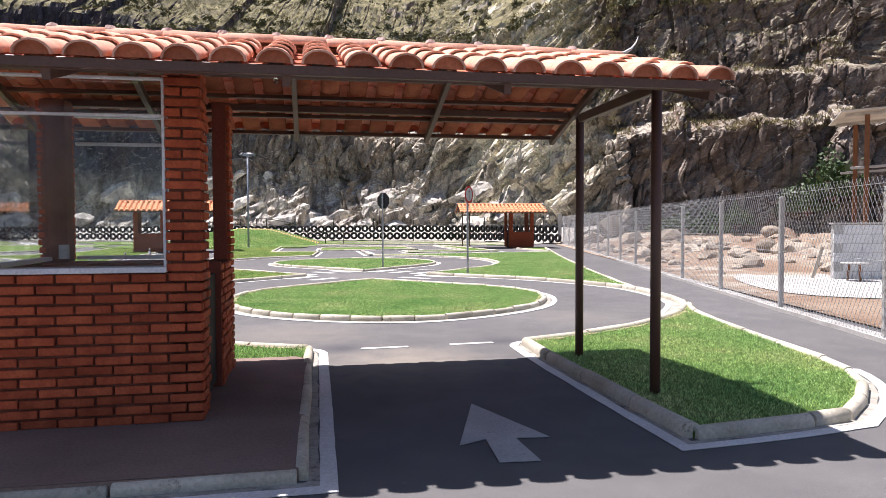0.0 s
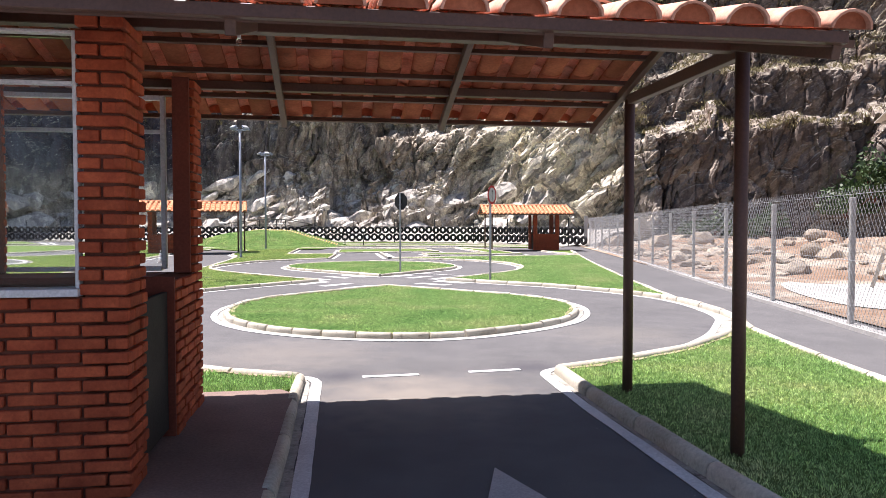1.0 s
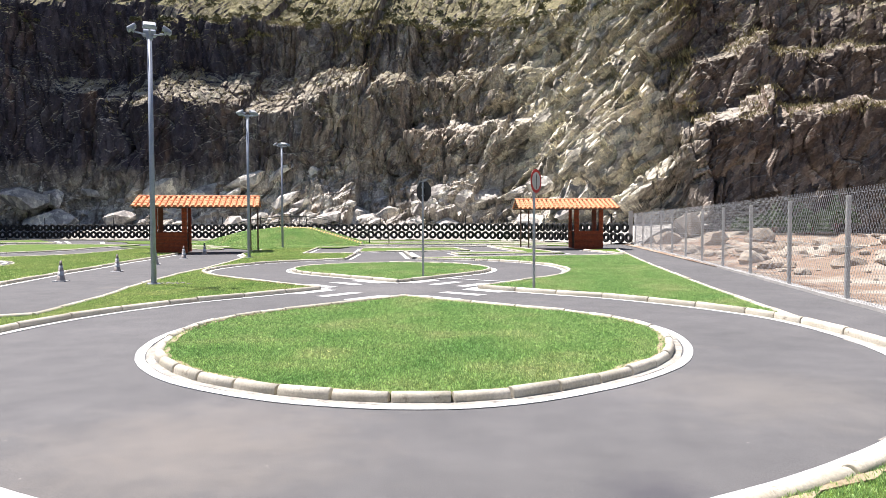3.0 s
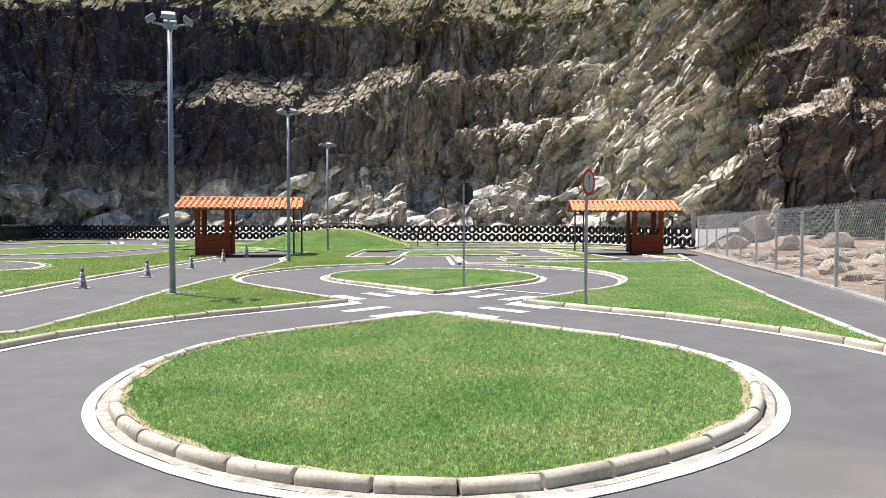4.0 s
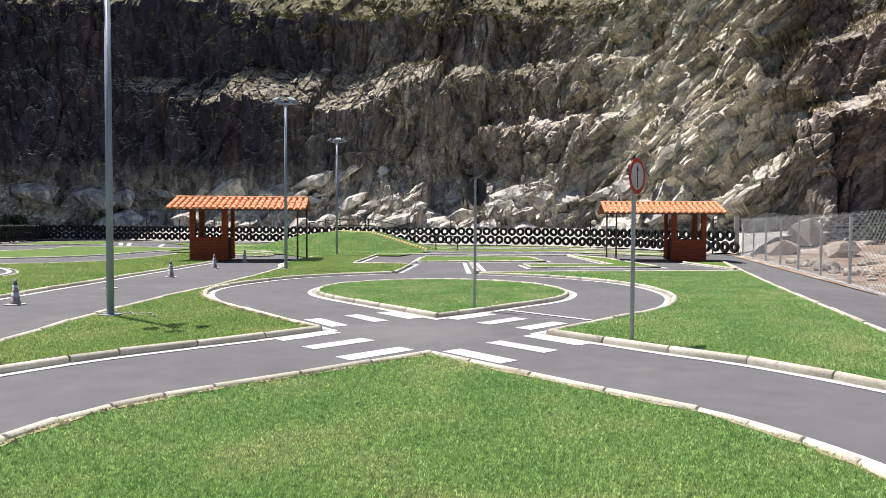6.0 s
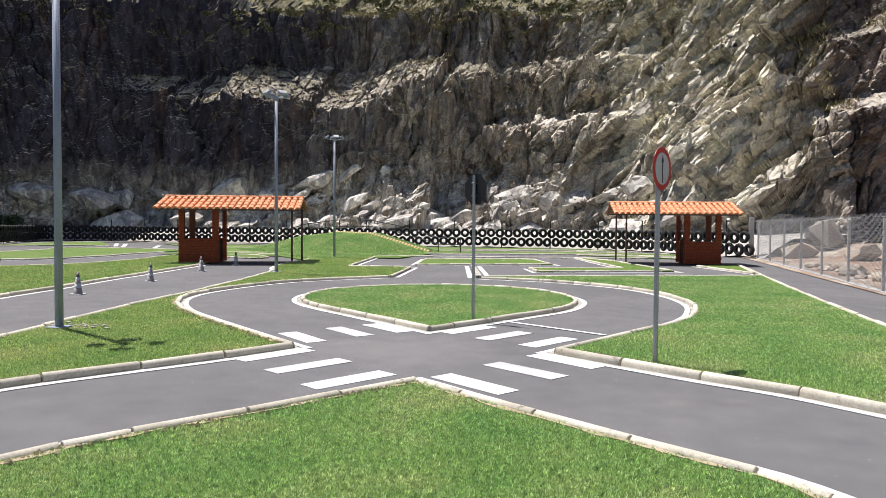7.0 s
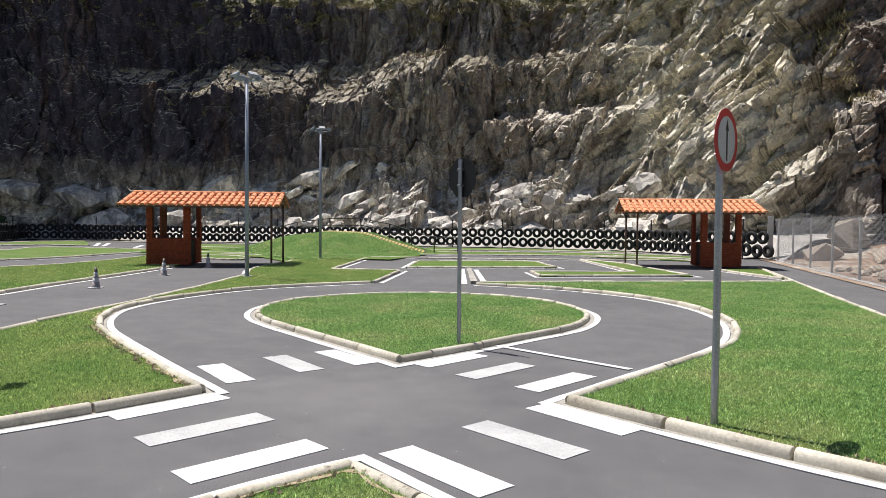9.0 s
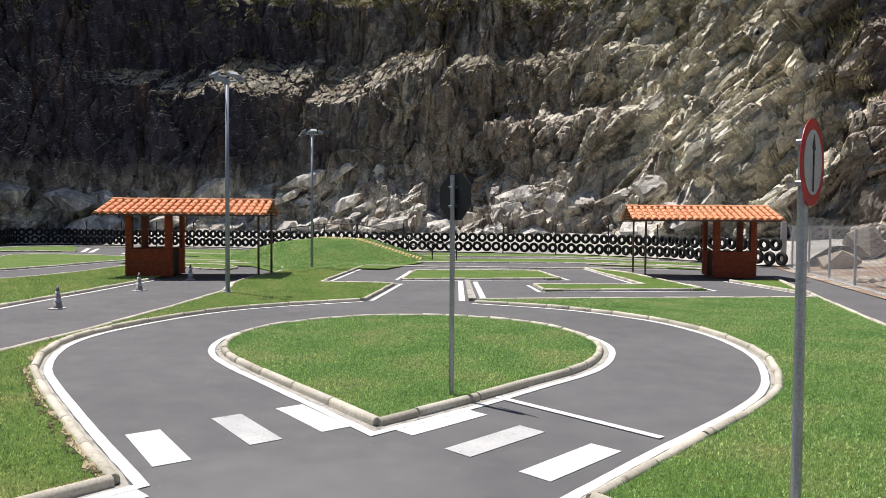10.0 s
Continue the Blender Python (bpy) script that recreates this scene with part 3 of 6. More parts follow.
# ---------------------------------------------------------------- ground and track
bm = bmesh.new()
ys = [-400, -60, -10, 10, 18, 22, 24, 26, 28, 30, 32, 34, 36, 38, 40, 42, 44, 46, 48, 50, 60, 120, 600]
gx = [-600, -60, -20, 0, 20, 60, 600]
gv = [[bm.verts.new((x, y, ground(x, y))) for x in gx] for y in ys]
for r, q in zip(gv, gv[1:]):
    for i in range(len(gx) - 1):
        bm.faces.new((r[i], r[i + 1], q[i + 1], q[i]))
tagged(part("ground", bm, ASPHALT), "worn grey asphalt of the practice track", "asphalt", "", "structure")

EDGE = "white painted line beside the kerb"


crand = np.random.default_rng(23)


def crumbs(line, side, closed):
    """Small clods of soil strewn along the inner foot of a kerb, thick in some stretches."""
    pts = np.array(line)
    k = len(pts) * 9
    i = crand.integers(0, len(pts) - 1, k)
    f = crand.random(k)[:, None]
    p = pts[i] * (1 - f) + pts[i + 1] * f
    t = pts[i + 1] - pts[i]
    t /= np.linalg.norm(t, axis=1)[:, None]
    patchy = np.sin(i * 0.11) + np.sin(i * 0.043 + 2)
    keep = patchy > 0.1
    p, t = p[keep], t[keep]
    k = len(p)
    p = p + np.stack([-t[:, 1], t[:, 0]], 1) * side * (0.055 + 0.1 * crand.random(k) ** 2)[:, None]
    r = (0.006 + 0.02 * crand.random(k) ** 3)
    z = np.array([ground(x, y) for x, y in p]) + 0.052
    c = np.concatenate([p, z[:, None]], 1)
    dirs = np.array([(1, 0, 0), (-0.4, 0.9, 0), (-0.5, -0.85, 0), (0, 0, 1.0), (0, 0, -1.0)])
    v = c[:, None, :] + dirs[None] * (r[:, None] * crand.uniform(0.6, 1.2, (k, 5)))[:, :, None]
    tri = np.array([(0, 1, 3), (1, 2, 3), (2, 0, 3), (1, 0, 4), (2, 1, 4), (0, 2, 4)])
    fs = (np.arange(k)[:, None, None] * 5 + tri[None]).reshape(-1, 3)
    tagged(raw_mesh("soil_crumbs", v.reshape(-1, 3), fs, SOILEDGE), "crumbs of dry soil along the kerb", "soil", "", "stuff")


def soil_edge(line, side, closed=False):
    strip("soil_edge", line, -side * 0.04, -side * 0.085, 0.05, SOILEDGE, "crumbling dry soil between kerb and grass", "soil", closed, thick=0.02, wobble=0.035)
    crumbs(line, -side, closed)


def eased(line, low=6.6):
    """Rounds the sharp corners of a line at the lane's mouth."""
    for turn_ in range(3):
        out = [line[0]]
        for a, c, b in zip(line, line[1:], line[2:]):
            u, w = Vector(c) - Vector(a), Vector(b) - Vector(c)
            if 4.0 < c[1] < low and u.length > 1e-5 and w.length > 1e-5 and abs(u.angle_signed(w)) > 0.3:
                out += [tuple(Vector(c) - u * 0.35), tuple(Vector(c) + w * 0.35)]
            else:
                out.append(c)
        line = out + [line[-1]]
    return line


def edged(line, side, closed=False, width=0.085, gap=0.1, lift=0.0, kerbs=True, label="rounded cream concrete kerb", long=0.8, short=0.42, soil=False):
    """A kerb with its mortar bed and painted line on the road's side (side 1: left of the line)."""
    if kerbs:
        kerb(line, closed, label, long, short)
    strip("gutter", line, side * 0.035, side * (gap - 0.008), 0.004 + lift, GUTTER, "grey mortar bed at the foot of the kerb", "gutter", closed, wobble=0.012)
    if soil:
        soil_edge(line, side, closed)
    strip("edge_line", line, side * gap, side * (gap + width), 0.0075 + lift, PAINT, EDGE, "road marking", closed, wobble=0.003)


# the two drop-shaped islands of the figure of eight
ISLE1 = [(-1.77, 14.22), (-2.0, 13.9), (-2.5, 13.09), (-2.94, 12.45), (-3.43, 11.6), (-3.58, 10.85), (-3.47, 9.88), (-3.06, 8.93), (-2.33, 8.17), (-1.26, 7.72), (-0.2, 7.74),
         (0.62, 8.28), (1.33, 9.18), (1.63, 10.25), (1.53, 11.4), (0.87, 12.35), (0.23, 12.8), (-0.4, 13.23), (-1.0, 13.65)]
ISLE2 = [(-2.5, 17.3), (-3.24, 17.9), (-4.05, 18.55), (-4.88, 19.22), (-5.5, 19.85), (-5.9, 20.6), (-6.05, 21.4), (-5.9, 22.3), (-5.33, 23.2), (-4.5, 23.8),
         (-3.5, 23.98), (-2.5, 23.8), (-1.65, 23.2), (-1.05, 22.2), (-0.86, 21.3), (-1.0, 20.15), (-1.57, 19.0), (-2.02, 18.12)]


def drop(pts):
    return curve(pts + [pts[0]])[:-1]


isle1, isle2 = drop(ISLE1), drop(ISLE2)
edged(isle1, -1, True, gap=0.125, soil=True)
edged(isle2, 1, True, gap=0.115)
lawn1 = offset(isle1, 0.03, True)
lawn2 = offset(isle2, -0.03, True)
lawn(lawn1, "green mown lawn of the drop-shaped island")
lawn(lawn2, "green mown lawn of the farther drop-shaped island")

# outer edges of the loops
RIGHT_TIP, LEFT_TIP = (-0.72, 16.1), (-3.65, 15.6)
right_low = curve([RIGHT_TIP, (0.0, 15.6), (0.68, 15.15), (1.45, 14.68), (2.35, 13.85), (2.98, 13.05), (3.37, 12.35), (3.6, 11.5), (3.7, 10.6), (3.7, 9.6), (3.42, 8.7), (3.05, 7.98),
                   (2.47, 7.15), (2.02, 6.7), (1.5, 6.26), (1.04, 5.94)])
right_up = curve([RIGHT_TIP, (-0.24, 17.05), (0.17, 17.8), (0.62, 18.68), (0.93, 19.45), (1.11, 20.3), (1.19, 21.4), (1.03, 22.6), (0.67, 23.65), (0.12, 24.6), (-0.55, 25.25),
                  (-1.4, 25.85), (-2.3, 26.2), (-3.65, 26.5)])
left_up = curve([LEFT_TIP, (-4.55, 16.3), (-5.4, 16.98), (-6.1, 17.55), (-6.9, 18.25), (-7.62, 19.15), (-8.1, 20.1), (-8.28, 21.2), (-8.2, 22.7), (-7.9, 23.8), (-7.5, 24.5), (-6.85, 25.3),
                 (-6.1, 26.1)])
left_low = curve([LEFT_TIP, (-4.05, 14.85), (-4.55, 14.07), (-5.08, 13.2), (-5.45, 12.25), (-5.68, 11.2), (-5.72, 10.2), (-5.63, 9.3), (-5.25, 8.2), (-4.5, 7.15), (-3.5, 6.32),
                  (-2.46, 5.83), (-1.77, 5.58), (-1.1, 5.43)])
for line, size in ((right_low, 1.1), (right_up, 1.0), (left_up, 1.0), (left_low, 1.06)):
    kerb(line, size=size)
soil_edge(right_low, -1)
soil_edge(left_up, -1)
soil_edge(left_low, 1)

# path beside the fence, and the strip of lawn between
path_far = curve([(3.5, 12.1), (3.48, 14.0), (3.48, 17.0), (3.52, 19.5), (3.58, 23.0), (3.68, 26.5), (3.8, 29.6), (3.95, 33.0), (4.02, 36.0)])
path_near = curve([(3.72, 9.4), (3.53, 8.5), (3.54, 6.9), (3.58, 5.7), (3.6, 4.8), (3.5, 4.25), (3.27, 3.75), (2.87, 3.2)])
kerb(path_far, label="low pale kerb along the footpath")
kerb(path_near, label="low pale kerb along the footpath")
top_line = curve([(-3.65, 26.85), (-1.13, 27.95), (0.74, 28.65), (3.75, 29.8)])
kerb(top_line, label="straight pale concrete kerb")
lawn_right = right_up[:] + [(-3.6, 26.75)] + top_line[1:] + [p for p in path_far[::-1] if p[1] < 29.7 and p[1] > 12.4] + [p for p in right_low[::-1] if p[1] > 12.4]
lawn(lawn_right, "green lawn between the loop and the footpath")

# the lane under the gate roof
GATE = pose(-1.09, 2.79, 0, 0, 0, 13.5)


def gate(x, y):
    v = GATE @ Vector((x, y, 0))
    return (v.x, v.y)


lane_right = curve([(1.04, 5.94), (1.15, 5.4), (1.31, 4.7), (1.475, 4.05), (1.635, 3.4), (1.8, 2.77)])
lane_left = curve([(-1.1, 5.43), (-0.9, 4.56), (-0.62, 3.36), (-0.31, 2.0)])
front_right = curve([(1.8, 2.77), (2.3, 2.95), (2.87, 3.2)])
front_left = curve([(-0.31, 2.0), (-1.13, 1.79), (-2.25, 1.52), (-4.5, 0.96)])
for line, size in ((lane_right, 1.2), (lane_left, 0.95), (front_right, 1.1), (front_left, 0.78)):
    kerb(line, size=size)
# the line leaves the kerb where the loop meets the footpath; a broad concrete apron fills the gap
right_line = [(x - 0.12 * math.exp(-((y - 8.9) / 1.2) ** 2), y) for x, y in right_low]
edged(eased(right_up[::-1] + right_line[1:] + lane_right[1:] + front_right[1:] + [p for p in path_near[::-1] if p[1] < 4.9][1:]), -1, kerbs=False)
edged(eased(left_up[::-1] + left_low[1:] + lane_left[1:] + front_left[1:]), 1, kerbs=False)
lawn_gate = lane_right[::-1] + [p for p in right_low[::-1] if p[1] < 9.3][1:] + path_near + front_right[::-1][1:-1]
lawn(lawn_gate, "green lawn corner beside the gate roof")
strip("apron", [p for p in right_low if 7.0 < p[1] < 10.8], 0.02, -0.21, 0.003, GUTTER, "pale concrete apron between loop and footpath", "kerb", wobble=0.01)

# pavement and strip of lawn by the booth
pave_back = [gate(-6, 1.95), gate(0.5, 2.02)]
pave = front_left[::-1] + lane_left[::-1]
pave = [p for p in pave if (GATE.inverted() @ Vector((*p, 0))).y < 2.0] + [gate(0.5, 2.02), gate(-6, 1.95)]
lawn(pave, "reddish concrete pavement round the booth", 0.068, "pavement", PAVE)
lawn_booth = [gate(-6, 1.96), gate(0.49, 2.03)] + [p for p in lane_left[::-1] if (GATE.inverted() @ Vector((*p, 0))).y > 2.1] + offset(left_low, -0.1)[::-1][1: int(len(left_low) * 0.32)]
lawn(lawn_booth, "green strip of lawn behind the booth")

# left lawn, and the road with the cones
cone_right = curve([(-6.15, 11.33), (-6.4, 12.4), (-6.75, 13.9), (-7.22, 15.3), (-7.68, 17.15), (-8.1, 19.0), (-8.38, 20.6), (-8.78, 22.5), (-9.37, 24.9), (-10.1, 27.4), (-11.0, 29.2), (-11.5, 31.0)])
cone_left = curve([(-10.0, 14.6), (-10.7, 17.0), (-11.3, 19.1), (-11.75, 21.0), (-12.4, 23.3), (-12.95, 25.7), (-13.5, 27.9), (-13.9, 29.6)])
edged(cone_right, 1, width=0.08)
edged(cone_left, -1, width=0.09)
kerb(curve([(-6.15, 11.33), (-6.5, 11.05), (-7.6, 10.3), (-9.2, 9.6)]))
lawn_left = left_up[:] + [(-6.8, 30.3), (-8.8, 30.0), (-10.4, 37.0), (-12.0, 33.2), (-11.5, 31.0)] + cone_right[::-1][1:] + [(-6.6, 11.0), (-7.6, 10.3), (-9.2, 9.6), (-9.5, 5.0), (-7.5, 3.4), (-4.7, 7.3)] \
    + [p for p in left_low[::-1] if p[0] < -4.7]
lawn(lawn_left, "green lawn between the loop and the cone road")

# ---------------------------------------------------------------- far side: lawn strips, maze of lanes, mound
maze_left = [(-6.05, 26.2), (-6.75, 30.35), (-8.85, 30.1), (-10.5, 37.6)]
FARKERB = "low pale kerb of the far lanes"
for pts in (maze_left, [(-10.5, 37.9), (-7.0, 38.2), (-3.5, 38.7), (1.0, 40.2)],
            [(-7.0, 31.8), (-7.8, 35.8), (-3.65, 37.2), (-2.45, 33.6), (-7.0, 31.8)],
            [(-3.0, 31.3), (-2.5, 29.6), (1.5, 31.2), (-0.5, 37.2), (-2.2, 39.7), (0.0, 32.15), (-3.0, 31.3)],
            [(2.5, 34.6), (3.75, 30.9), (4.0, 35.6)],
            [(-9.3, 41.0), (-1.6, 43.3), (4.2, 41.5)], [(-10.0, 44.0), (-3.4, 46.4), (2.2, 45.0)], [(-11.0, 46.5), (-4.0, 48.6), (1.0, 47.2)],
            [(-2.2, 42.2), (1.2, 41.6), (2.6, 39.8)]):
    line = pts
    kerb(line, label=FARKERB, long=0.8, short=0.8)
    strip("edge_line", line, 0.12, 0.22, 0.009, PAINT, EDGE, "road marking")
    strip("edge_line", line, -0.22, -0.12, 0.009, PAINT, EDGE, "road marking")
lawn([(-7.0, 31.8), (-2.45, 33.6), (-3.65, 37.2), (-7.8, 35.8)], "narrow strip of lawn between the far lanes")
lawn([(-3.0, 31.3), (-2.5, 29.6), (1.5, 31.2), (-0.5, 37.2), (-2.2, 39.7), (0.0, 32.15)], "hooked strip of lawn between the far lanes")
lawn([(2.5, 34.6), (3.75, 30.9), (4.0, 35.6)], "wedge of lawn in front of the far booth")
lawn([(-9.3, 41.2), (-1.6, 43.5), (4.2, 41.7), (2.2, 44.8), (-3.4, 46.2), (-10.0, 43.8)], "dry strip of lawn along the far lane")
lawn([(-11.0, 46.7), (-4.0, 48.8), (1.0, 47.4), (-1.5, 50.5), (-6, 51.5), (-11.6, 50.8)], "dry lawn at the foot of the tyre barrier")
lawn([(-2.2, 42.2), (2.6, 39.8), (1.2, 41.6)], "small wedge of lawn between far lanes")

# broad dividing kerb between two lanes
bm = bmesh.new()
for pts in ([(-3.85, 26.8), (-3.7, 26.88), (-4.96, 31.9), (-5.1, 31.9)],):
    lo = [bm.verts.new((x, y, ground(x, y) - 0.02)) for x, y in pts]
    hi = [bm.verts.new((x, y, ground(x, y) + 0.07)) for x, y in pts]
    bm.faces.new(hi)
    for i in range(4):
        bm.faces.new((lo[i], lo[(i + 1) % 4], hi[(i + 1) % 4], hi[i]))
bmesh.ops.recalc_face_normals(bm, faces=bm.faces)
tagged(part("lane_divider", bm, GUTTER), "stained concrete divider between two lanes", "divider", "", "structure")
strip("edge_line", [(-3.93, 26.72), (-5.2, 32.0)], -0.02, 0.12, 0.009, PAINT, EDGE, "road marking")
strip("edge_line", [(-3.58, 26.95), (-4.86, 31.95)], -0.12, 0.02, 0.009, PAINT, EDGE, "road marking")

# the field to the left
left_lawn = cone_left[:] + [(-14.6, 31.2), (-16.5, 34.5), (-18.9, 34.8), (-17.9, 31.0), (-17.7, 28.2), (-18.8, 26.3), (-22, 25.2), (-26, 24.5), (-26, 16), (-18, 14)]
lawn(left_lawn, "wide green lawn left of the cone road")
for pts in ([(-19.0, 35.2), (-17.9, 31.0), (-17.7, 28.2), (-18.8, 26.3), (-22, 25.2), (-26, 24.6)],
            [(-21.5, 37.8), (-21.4, 35.5), (-21.1, 32.8), (-21.4, 30.4), (-23.5, 28.6), (-28, 27.5)],
            [(-22.0, 40.6), (-23.9, 40.9), (-27.4, 41.3), (-29.6, 41.0), (-29.7, 39.6), (-28.4, 37.6), (-28.0, 33.0)],
            [(-36.0, 41.0), (-34.2, 42.8), (-32.9, 44.2), (-29.9, 44.3)],
            [(-38.0, 46.6), (-38.6, 49.5), (-36.6, 51.6), (-30.0, 51.9), (-24.0, 51.7)],
            [(-23.7, 45.3), (-21.0, 44.9), (-18.6, 44.8)], [(-19.6, 39.2), (-17.4, 39.0), (-15.6, 38.8)]):
    line = curve(pts, step=0.5)
    kerb(line, label=FARKERB, long=0.8, short=0.8)
    strip("edge_line", line, 0.12, 0.22, 0.009, PAINT, EDGE, "road marking")
lawn([(-21.5, 37.8), (-21.4, 35.5), (-21.1, 32.8), (-21.4, 30.4), (-23.5, 28.6), (-28.0, 31.0), (-28.4, 37.6), (-29.7, 39.6), (-29.6, 41.0), (-27.4, 41.3), (-23.9, 40.9), (-22.0, 40.6)], "green lawn between two left lanes")
lawn([(-18.4, 41.5), (-24.4, 43.2), (-26.0, 46.0), (-30, 49.5), (-20, 50.0)], "green lawn before the tyre barrier")
lawn([(-29.9, 44.3), (-32.9, 44.2), (-34.2, 42.8), (-36.0, 41.0), (-38.0, 46.6), (-38.6, 49.5), (-36.6, 51.6), (-33.8, 48.6)], "green lawn by the left tyre barrier")
road_loop = curve([(-19.8, 24.6), (-18.2, 24.4), (-16.6, 23.6), (-15.3, 22.4), (-14.8, 21.2), (-15.2, 20.2), (-18.5, 18.6)])
tongue = road_loop + [(-22, 19), (-22, 24)]
lawn(tongue, "grey asphalt tongue of road in the lawn", 0.07, "road", ASPHALT)
kerb(road_loop, label=FARKERB)
strip("edge_line", road_loop, -0.25, -0.14, 0.076, PAINT, EDGE, "road marking")
for x0, y0, x1, y1 in ((-29.6, 44.4, -33.6, 49.4), (-28.9, 44.2, -32.7, 49.2), (-26.0, 43.2, -28.4, 46.9)):
    strip("edge_line", [(x0, y0), (x1, y1)], -0.12, 0.12, 0.012, PAINT, "white line across the far lane", "road marking")

# loop of kerb behind the far-left booth
loop_far = curve([(-11.6, 31.2), (-11.75, 32.6), (-12.2, 34.2), (-13.2, 36.0), (-15.0, 37.4), (-17.5, 37.9)])
kerb(loop_far, label=FARKERB)
strip("edge_line", loop_far, 0.12, 0.24, 0.009, PAINT, EDGE, "road marking")
isle_far = curve([(-14.3, 34.0), (-15.6, 34.2), (-17.0, 35.2), (-17.8, 36.2), (-16.0, 36.3), (-14.6, 35.3)], True)
lawn(isle_far, "small lawn island behind the booth")
kerb(isle_far, True, FARKERB)


# grassy mound with the ramp
def mound_height(x, y):
    run = np.interp(x, [-20.0, -17.0, -14.6, -12.6, -9.2], [0.0, 0.7, 0.93, 0.88, 0.0])
    foot = np.interp(x, [-20, -14, -9.2], [42.5, 37.0, 41.4])
    crest = np.interp(x, [-20, -14, -9.2], [44.2, 43.0, 42.0])
    u = np.clip((y - foot) / np.maximum(0.3, crest - foot), 0, 1)
    back = np.clip((crest + 2.6 - y) / 1.2, 0, 1)
    return run * u * u * (3 - 2 * u) * back


mv, mf = [], []
mx, my = np.linspace(-20.5, -9.0, 47), np.linspace(36.0, 47.0, 45)
for y in my:
    for x in mx:
        mv.append((x, y, ground(x, y) + 0.05 + float(mound_height(x, y)) + 0.02 * noise.noise(Vector((x, y, 0)))))
for j in range(44):
    for i in range(46):
        mf.append((j * 47 + i, j * 47 + i + 1, (j + 1) * 47 + i + 1, (j + 1) * 47 + i))
tagged(raw_mesh("grass_mound", mv, mf, TURF, False), "bright green grassy mound with a ramp over it", "mound", "", "structure")
lawn([(-20.4, 41.9), (-14.6, 36.2), (-12.1, 33.5), (-10.45, 37.6), (-9.2, 41.2), (-9.4, 46.5), (-20.4, 46.5)], "green lawn round the mound")
ramp_edge = thing("ramp_kerb", None, "yellow and dark striped kerb along the ramp", "kerb", "", "structure")
for i in range(34):
    t0, t1 = i / 34, (i + 0.93) / 34
    xa, xb = -15.2 + 5.9 * t0, -15.2 + 5.9 * t1
    for k, (mat, lb) in enumerate(((YELLOW, "yellow painted block"), (CONE_TOP, "dark painted block"))):
        u0, u1 = xa + (xb - xa) * 0.5 * k, xa + (xb - xa) * 0.5 * (k + 1)
        yc = float(np.interp((u0 + u1) / 2, [-20, -14, -9.2], [44.2, 43.0, 42.0])) - 0.1
        zc = ground(u0, yc) + 0.06 + float(mound_height(np.array((u0 + u1) / 2), np.array(yc)))
        zs = [ground(u, yc) + 0.07 + float(mound_height(np.array(u), np.array(yc + 0.1))) for u in (u0, u1)]
        bm = bmesh.new()
        vs = [bm.verts.new((u, yc + dy, z + dz)) for u, z in ((u0, zs[0]), (u1, zs[1])) for dy in (-0.5, 0.12) for dz in (-0.12 - 0.2 * (dy < 0), 0.06 - 0.2 * (dy < 0))]
        for q in ((0, 1, 3, 2), (4, 6, 7, 5), (0, 4, 5, 1), (2, 3, 7, 6), (1, 5, 7, 3), (0, 2, 6, 4)):
            bm.faces.new([vs[i_] for i_ in q])
        bmesh.ops.recalc_face_normals(bm, faces=bm.faces)
        part("block", bm, mat, ramp_edge, lb)


def railing(points, high, label):
    """A dark tubular handrail with posts and a mid rail over ground points (x, y, z)."""
    root = thing("handrail", None, label, "railing", "ramp railings")
    for a in points:
        part("post", tube((a[0], a[1], a[2]), (a[0], a[1], a[2] + high), 0.028, 8), DARKSTEEL, root)
    for a, b in zip(points, points[1:]):
        for k in (1.0, 0.55):
            part("rail", tube((a[0], a[1], a[2] + high * k), (b[0], b[1], b[2] + high * k), 0.022, 8), DARKSTEEL, root)


rx = [-18.6, -17.0, -15.0, -13.2, -11.6, -10.4, -9.2, -8.0]
railing([(x, 44.6 - (x + 18.6) * 0.16, ground(x, 44) + float(mound_height(np.array(x), np.array(43.4 - (x + 18.6) * 0.14))) + 0.03) for x in rx], 0.75, "dark steel handrail along the ramp over the mound")

# ---------------------------------------------------------------- road markings


def stripe(pts, z, mat, label, name="crosswalk_stripe", group="", category="road marking"):
    bm = bmesh.new()
    top = [bm.verts.new((x, y, z)) for x, y in pts]
    low = [bm.verts.new((x, y, z - 0.004)) for x, y in pts]
    k = len(pts)
    es = [bm.edges.new((top[i], top[(i + 1) % k])) for i in range(k)]
    for i in range(k):
        bm.faces.new((top[i], low[i], low[(i + 1) % k], top[(i + 1) % k]))
    bmesh.ops.triangle_fill(bm, edges=es, use_beauty=True, normal=(0, 0, 1))
    bmesh.ops.recalc_face_normals(bm, faces=bm.faces)
    ob = part(name, bm, mat)
    return tagged(ob, label, category, group)


def bar(cx, cy, yaw, ln, wd):
    c, s = math.cos(radians(yaw)), math.sin(radians(yaw))
    return [(cx + c * a - s * b, cy + s * a + c * b) for a, b in ((-ln / 2, -wd / 2), (ln / 2, -wd / 2), (ln / 2, wd / 2), (-ln / 2, wd / 2))]


